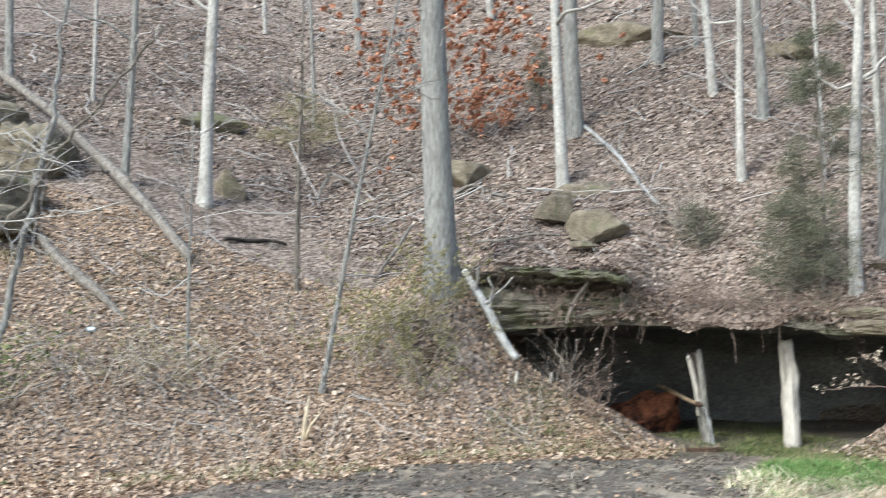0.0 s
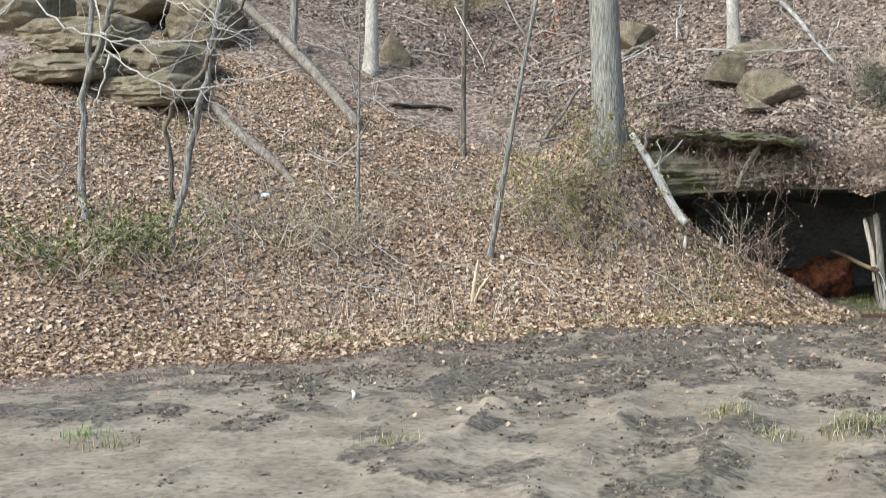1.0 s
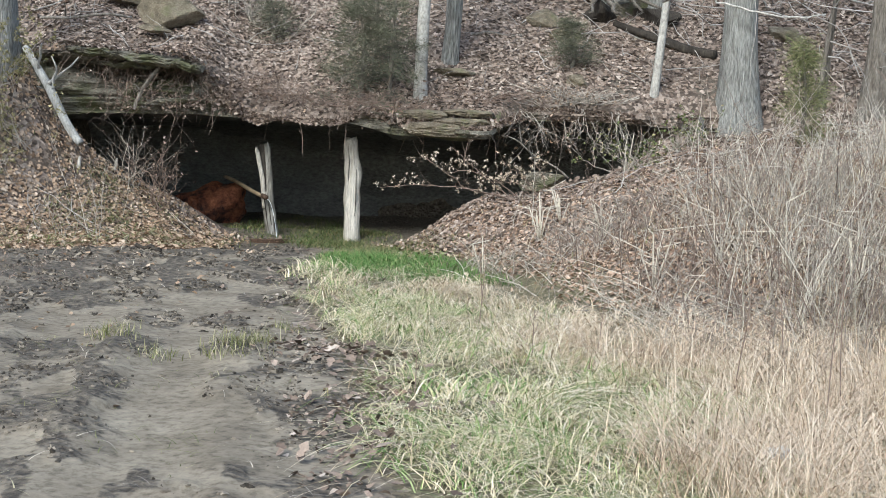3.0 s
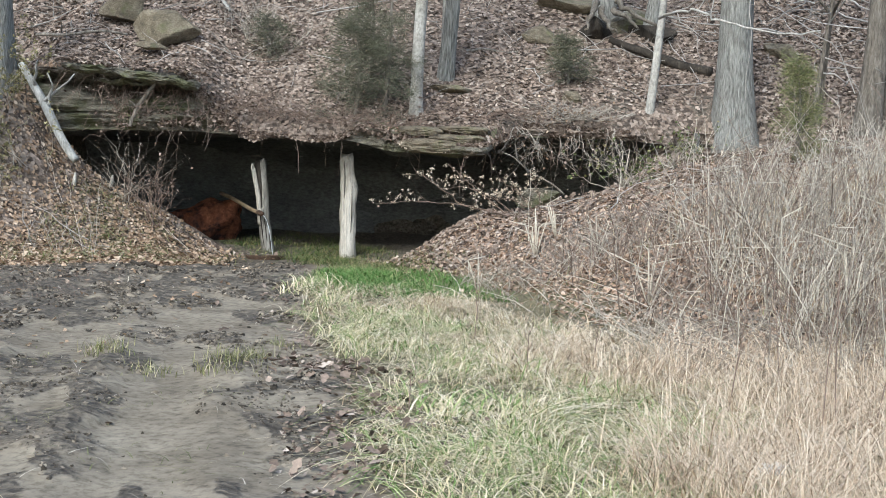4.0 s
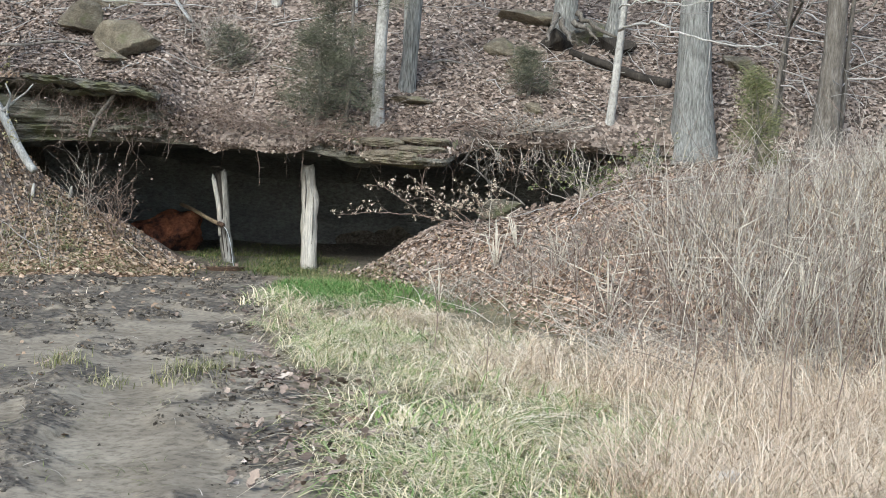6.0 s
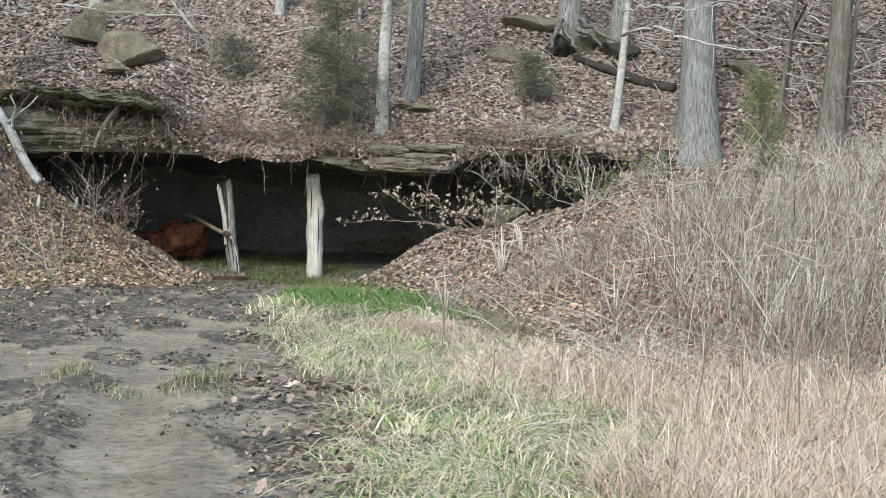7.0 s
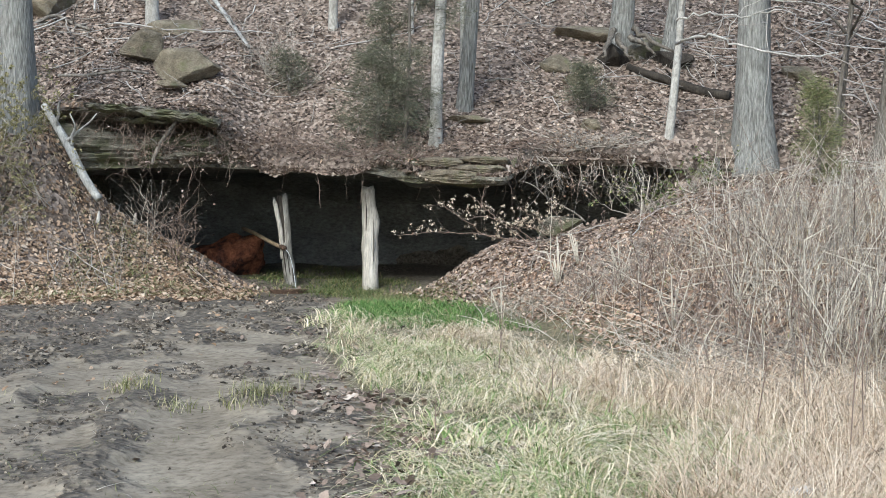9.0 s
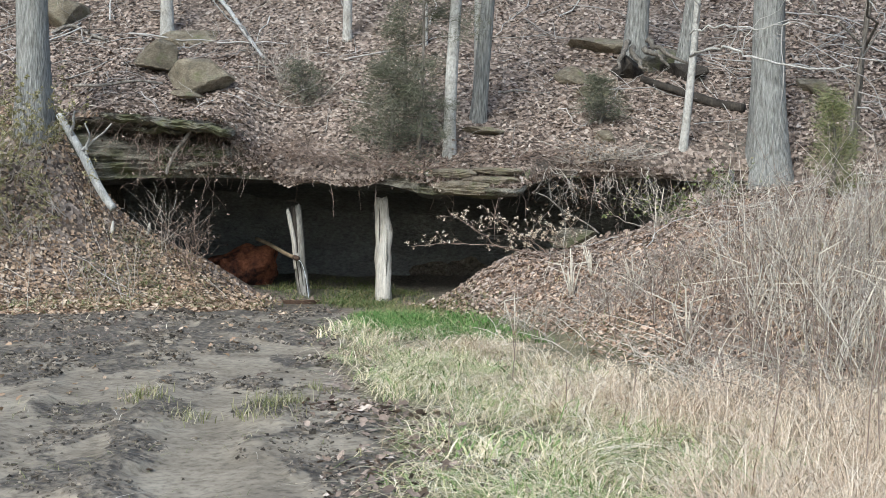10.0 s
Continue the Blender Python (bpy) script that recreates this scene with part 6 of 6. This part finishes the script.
for _i, (_b, _n, _h) in enumerate((((0.76, 14.94, 0.38), 9, 0.75), ((1.42, 14.36, 0.50), 7, 0.6), ((1.01, 15.25, 0.58), 6, 0.6), ((1.67, 11.96, 0.24), 7, 0.7), ((0.11, 13.70, 0.07), 4, 0.6), ((2.23, 11.91, 0.47), 7, 0.8), ((2.64, 10.97, 0.39), 7, 0.9), ((2.98, 10.16, 0.32), 8, 1.0), ((3.49, 10.82, 0.62), 7, 1.0), ((2.07, 18.07, 1.06), 6, 0.8))):
    stalk_clump(_b, _n, _h, 0.22, M_CANE_PALE, "clump of pale broken dry stalks", 200 + _i)
for _i, (_b, _n, _h) in enumerate((((1.32, 18.91, 2.01), 16, 0.4), ((1.60, 18.89, 2.00), 16, 0.4), ((1.97, 18.93, 2.05), 12, 0.35), ((0.95, 18.85, 1.95), 12, 0.3))):
    stalk_clump(_b, _n, _h * 0.6, 0.7, M_CANE, "tuft of tan dead grass at the rock edge", 230 + _i, "grass_tuft")


# ---- tussocks, tufts and trampled straw ----
def tussocks(name, n, box, keep, blades_each, length, material, label, wide=0.007):
    """Clumps of long blades that arch outwards from a common root."""
    cx, cy = strewn(n, *box, keep)
    m = len(cx) * blades_each
    i = np.repeat(np.arange(len(cx)), blades_each)
    a, out = rng.uniform(0, 2 * np.pi, m), rng.uniform(0.4, 1.0, m)
    d = np.stack([np.cos(a), np.sin(a)], -1)
    x, y = cx[i] + rng.normal(0, 0.10, m), cy[i] + rng.normal(0, 0.10, m)
    d = d + np.repeat(rng.normal(0, 0.5, (len(cx), 2)), blades_each, 0)
    base = np.stack([x, y, lower(x, y) - 0.01], -1)
    ln = length * rng.uniform(0.4, 1.15, m) * np.repeat(rng.uniform(0.6, 1.2, len(cx)) * (0.6 + 0.4 * step(4.8, 7.0, cy)), blades_each)
    s = np.linspace(0, 1, 6)
    rise = (s[None] * 0.95 - (0.35 + 0.75 * out)[:, None] * s ** 2)
    path = base[:, None] + np.concatenate([d[:, None] * (out[:, None] * (0.25 * s + 0.75 * s ** 1.6))[..., None], rise[..., None]], -1) * ln[:, None, None]
    path[:, 2:, :2] += np.cumsum(rng.normal(0, 0.03, (m, 4, 2)), 1) * ln[:, None, None]
    path[..., 2] = np.maximum(path[..., 2], base[:, None, 2] + 0.005)
    face = np.stack([-d[:, 1], d[:, 0], np.zeros(m)], -1)
    v, q = blades(path, np.array([0.8, 1, 0.95, 0.8, 0.55, 0.15]) * rng.uniform(0.7, 1.3, (m, 1)) * wide, face)
    return tagged(new(name, mesh_of(name, v, q, material)), label, "grass", kind="stuff")


tussocks("grass_tussocks", 560, (-2.2, 2.0, 4.5, 13.5), lambda x, y: lawn(x, y) * step(0.35, -0.35, straw(x, y)), 70, 0.46, M_GRASS_LUSH, "arching tussocks of yellow-green and straw grass", 0.0045)
tussocks("mixed_tussocks", 560, (-2.2, 2.6, 4.5, 14.5), lambda x, y: lawn(x, y) * 0.8, 60, 0.42, M_GRASS_MIX, "arching tussocks of green and straw grass", 0.0042)
tussocks("straw_tussocks", 800, (-2.2, 4.2, 4.5, 14.8), lambda x, y: np.maximum(lawn(x, y) * step(-0.3, 0.3, straw(x, y)), 0.8 * step(1.0, 1.7, x) * step(9.8, 8.4, y)), 50, 0.5, M_GRASS_TAN, "arching tussocks of dead straw-coloured grass", 0.0045)
tussocks("bank_tussocks", 950, (-13, -3.2, 11, 18), lambda x, y: leafy(x, y) * step(0.1, 0.5, fbm(x * 0.6, y * 0.6, 111, 3)), 22, 0.3, M_TUFT, "thin tussocks of pale grass on the leafy bank", 0.008)
tussocks("edge_tufts", 420, (-5.4, -3.0, 15.6, 18.1), lambda x, y: step(0.1, 0.5, bank(x, y) + 0.15) * step(1.2, 0.6, bank(x, y)) * 0.8, 16, 0.12, M_TUFT, "short mossy tufts along the bank edge", 0.008)
x, y = strewn(26000, -14, -3.5, 7.0, 15.5, lambda x, y: step(-3.9, -2.6, foot(x, y) + 0.5 * fbm(x, y, 112, 2)) * step(-0.6, -1.6, foot(x, y)) * (0.25 + 0.6 * step(-5.0, -6.5, x)))
grass("trampled_straw", x, y, 0.16, 0.007, M_CANE_BROWN, "trampled dead grass and stems at the foot of the bank", 0.2, 2.2, 0.9)


def tuft(base, n, height, material, label, seed):
    r = np.random.default_rng(seed)
    ob = thing("grass_tuft", on_ground(base[0], base[1], 0.01), label, "grass", "grass tufts in the mud")
    a, out = r.uniform(0, 2 * np.pi, n), r.uniform(0.2, 1.1, n)
    s = np.linspace(0, 1, 5)
    d = np.stack([np.cos(a), np.sin(a)], -1)
    root = np.concatenate([r.normal(0, 0.09, (n, 2)), np.zeros((n, 1))], 1)
    path = root[:, None] + np.concatenate([d[:, None] * (out[:, None] * s ** 1.4)[..., None], (s - 0.5 * out[:, None] * s ** 2)[..., None]], -1) * (height * r.uniform(0.5, 1.1, n))[:, None, None]
    v, q = blades(path, np.linspace(1, 0.2, 5) * np.full((n, 1), 0.007), np.stack([-d[:, 1], d[:, 0], np.zeros(n)], -1))
    part("tuft_body", mesh_of("tuft_body", v, q, material), ob, kind="stuff")
    return ob


for _i, (_b, _m) in enumerate((((-6.39, 6.69, 0.08), M_GRASS_GREEN), ((-5.96, 6.50, 0.16), M_GRASS_MIX), ((-4.27, 7.20, 0.07), M_GRASS_MIX), ((-2.51, 8.91, 0.16), M_GRASS_MIX), ((-1.59, 8.35, 0.06), M_GRASS_MIX), ((-1.60, 8.56, 0.05), M_GRASS_MIX), ((-1.54, 8.70, 0.07), M_GRASS_MIX), ((-1.48, 9.02, 0.10), M_GRASS_MIX), ((-2.55, 9.14, 0.14), M_GRASS_MIX), ((-2.07, 8.44, 0.11), M_GRASS_MIX), ((-1.39, 9.77, 0.09), M_GRASS_MIX), ((-7.44, 10.84, 0.13), M_GRASS_TAN), ((-7.43, 12.15, 0.09), M_GRASS_TAN), ((-7.46, 12.96, 0.07), M_GRASS_TAN))):
    tuft(_b, 70, 0.13, M_TUFT if _m is M_GRASS_MIX else _m, "small tuft of grass standing in the mud", 400 + _i)


def weed(base, height, lean, seed):
    ob = thing("weed_stalk", on_ground(base[0], base[1], 0.02), "thin dark dead weed stalk in the grass", "weed", "weed stalks")
    s = np.linspace(0, 1, 8)
    p = np.stack([lean * s * height, 0.02 * np.sin(5 * s + seed), s * height], -1)
    part("stalk", trunk_mesh("stalk", p, np.linspace(0.0045, 0.002, 8), M_CANE_BROWN, 5, 0.05, 0, seed), ob)
    for i in range(3):
        q0 = p[4 + i]
        part("side_stem", trunk_mesh("side_stem", [q0, q0 + (0.02 * (-1) ** i, 0.01, 0.04), q0 + (0.03 * (-1) ** i, 0.01, 0.09)], [0.002, 0.0018, 0.0015], M_CANE_BROWN, 4, 0, 0, i), ob)


for _i, (_b, _h, _l) in enumerate((((0.06, 9.99, 0.07), 0.62, 0.05), ((0.42, 8.76, 0.07), 0.4, 0.0), ((0.10, 11.50, 0.05), 0.5, -0.1), ((0.88, 9.03, 0.07), 0.45, 0.1), ((-0.32, 7.56, 0.07), 0.3, 0.0), ((2.01, 7.27, 0.06), 0.9, 0.05), ((2.14, 7.41, 0.07), 1.0, -0.05), ((1.60, 7.81, 0.07), 0.7, 0.1), ((2.41, 7.56, 0.08), 0.9, 0.12), ((2.09, 8.58, 0.07), 0.8, -0.1))):
    weed(_b, _h, _l, _i)


# ---- last small things ----
def leaf_drift(base, n, spread, label, seed):
    """A drift of brown oak leaves caught in the grass."""
    r = np.random.default_rng(seed)
    x, y = base[0] + r.normal(0, spread, n), base[1] + r.normal(0, spread * 1.3, n)
    me = leaf_mesh("leaf_drift", np.stack([x, y, lower(x, y) + r.uniform(0.01, 0.08, n)], -1), r.uniform(0.05, 0.095, n), M_LEAF, 0.5, None, True)
    return tagged(new("leaf_drift", me), label, "leaves", kind="stuff")


for _i, (_b, _n, _s) in enumerate((((-0.77, 8.45, 0.09), 60, 0.16), ((-0.47, 7.94, 0.07), 50, 0.14), ((-0.43, 6.36, 0.07), 60, 0.16), ((-0.93, 8.56, 0.11), 30, 0.14), ((-0.11, 7.01, 0.07), 20, 0.12), ((-0.33, 4.66, 0.05), 70, 0.2), ((-0.06, 4.58, 0.06), 40, 0.2))):
    leaf_drift(_b, _n // 2, _s * 1.3, "brown oak leaves caught in the grass beside the track", 500 + _i)


def broken_stub(base, height, lean, label, seed):
    ob = thing("broken_stub", on_ground(base[0], base[1], 0.05), label, "stub", "broken stubs")
    part("stub_body", trunk_mesh("stub_body", [(0, 0, 0), (lean * 0.5, 0, height * 0.5), (lean, 0, height)], [0.03, 0.028, 0.012], M_POST, 8, 0.15, 0, seed), ob)
    return ob


broken_stub((-5.05, 18.07, 0.82), 0.2, 0.03, "short pale broken stub on the bank edge", 1)
broken_stub((-5.39, 17.50, 1.26), 0.2, 0.02, "pale broken stub beside a leaning dead trunk", 2)
broken_stub((-4.50, 11.42, 0.13), 0.05, 0.12, "pale chip of wood lying at the mud edge", 3)
_p = thing("plastic_scrap", (-5.35, 8.53, 0.13), "pale green plastic scrap stuck in the mud", "litter")
part("scrap_body", trunk_mesh("scrap_body", [(0, 0, -0.02), (0.01, 0, 0.02), (-0.005, 0, 0.05)], [0.012, 0.018, 0.008], M_PLASTIC, 8, 0.3, 0, 5), _p)
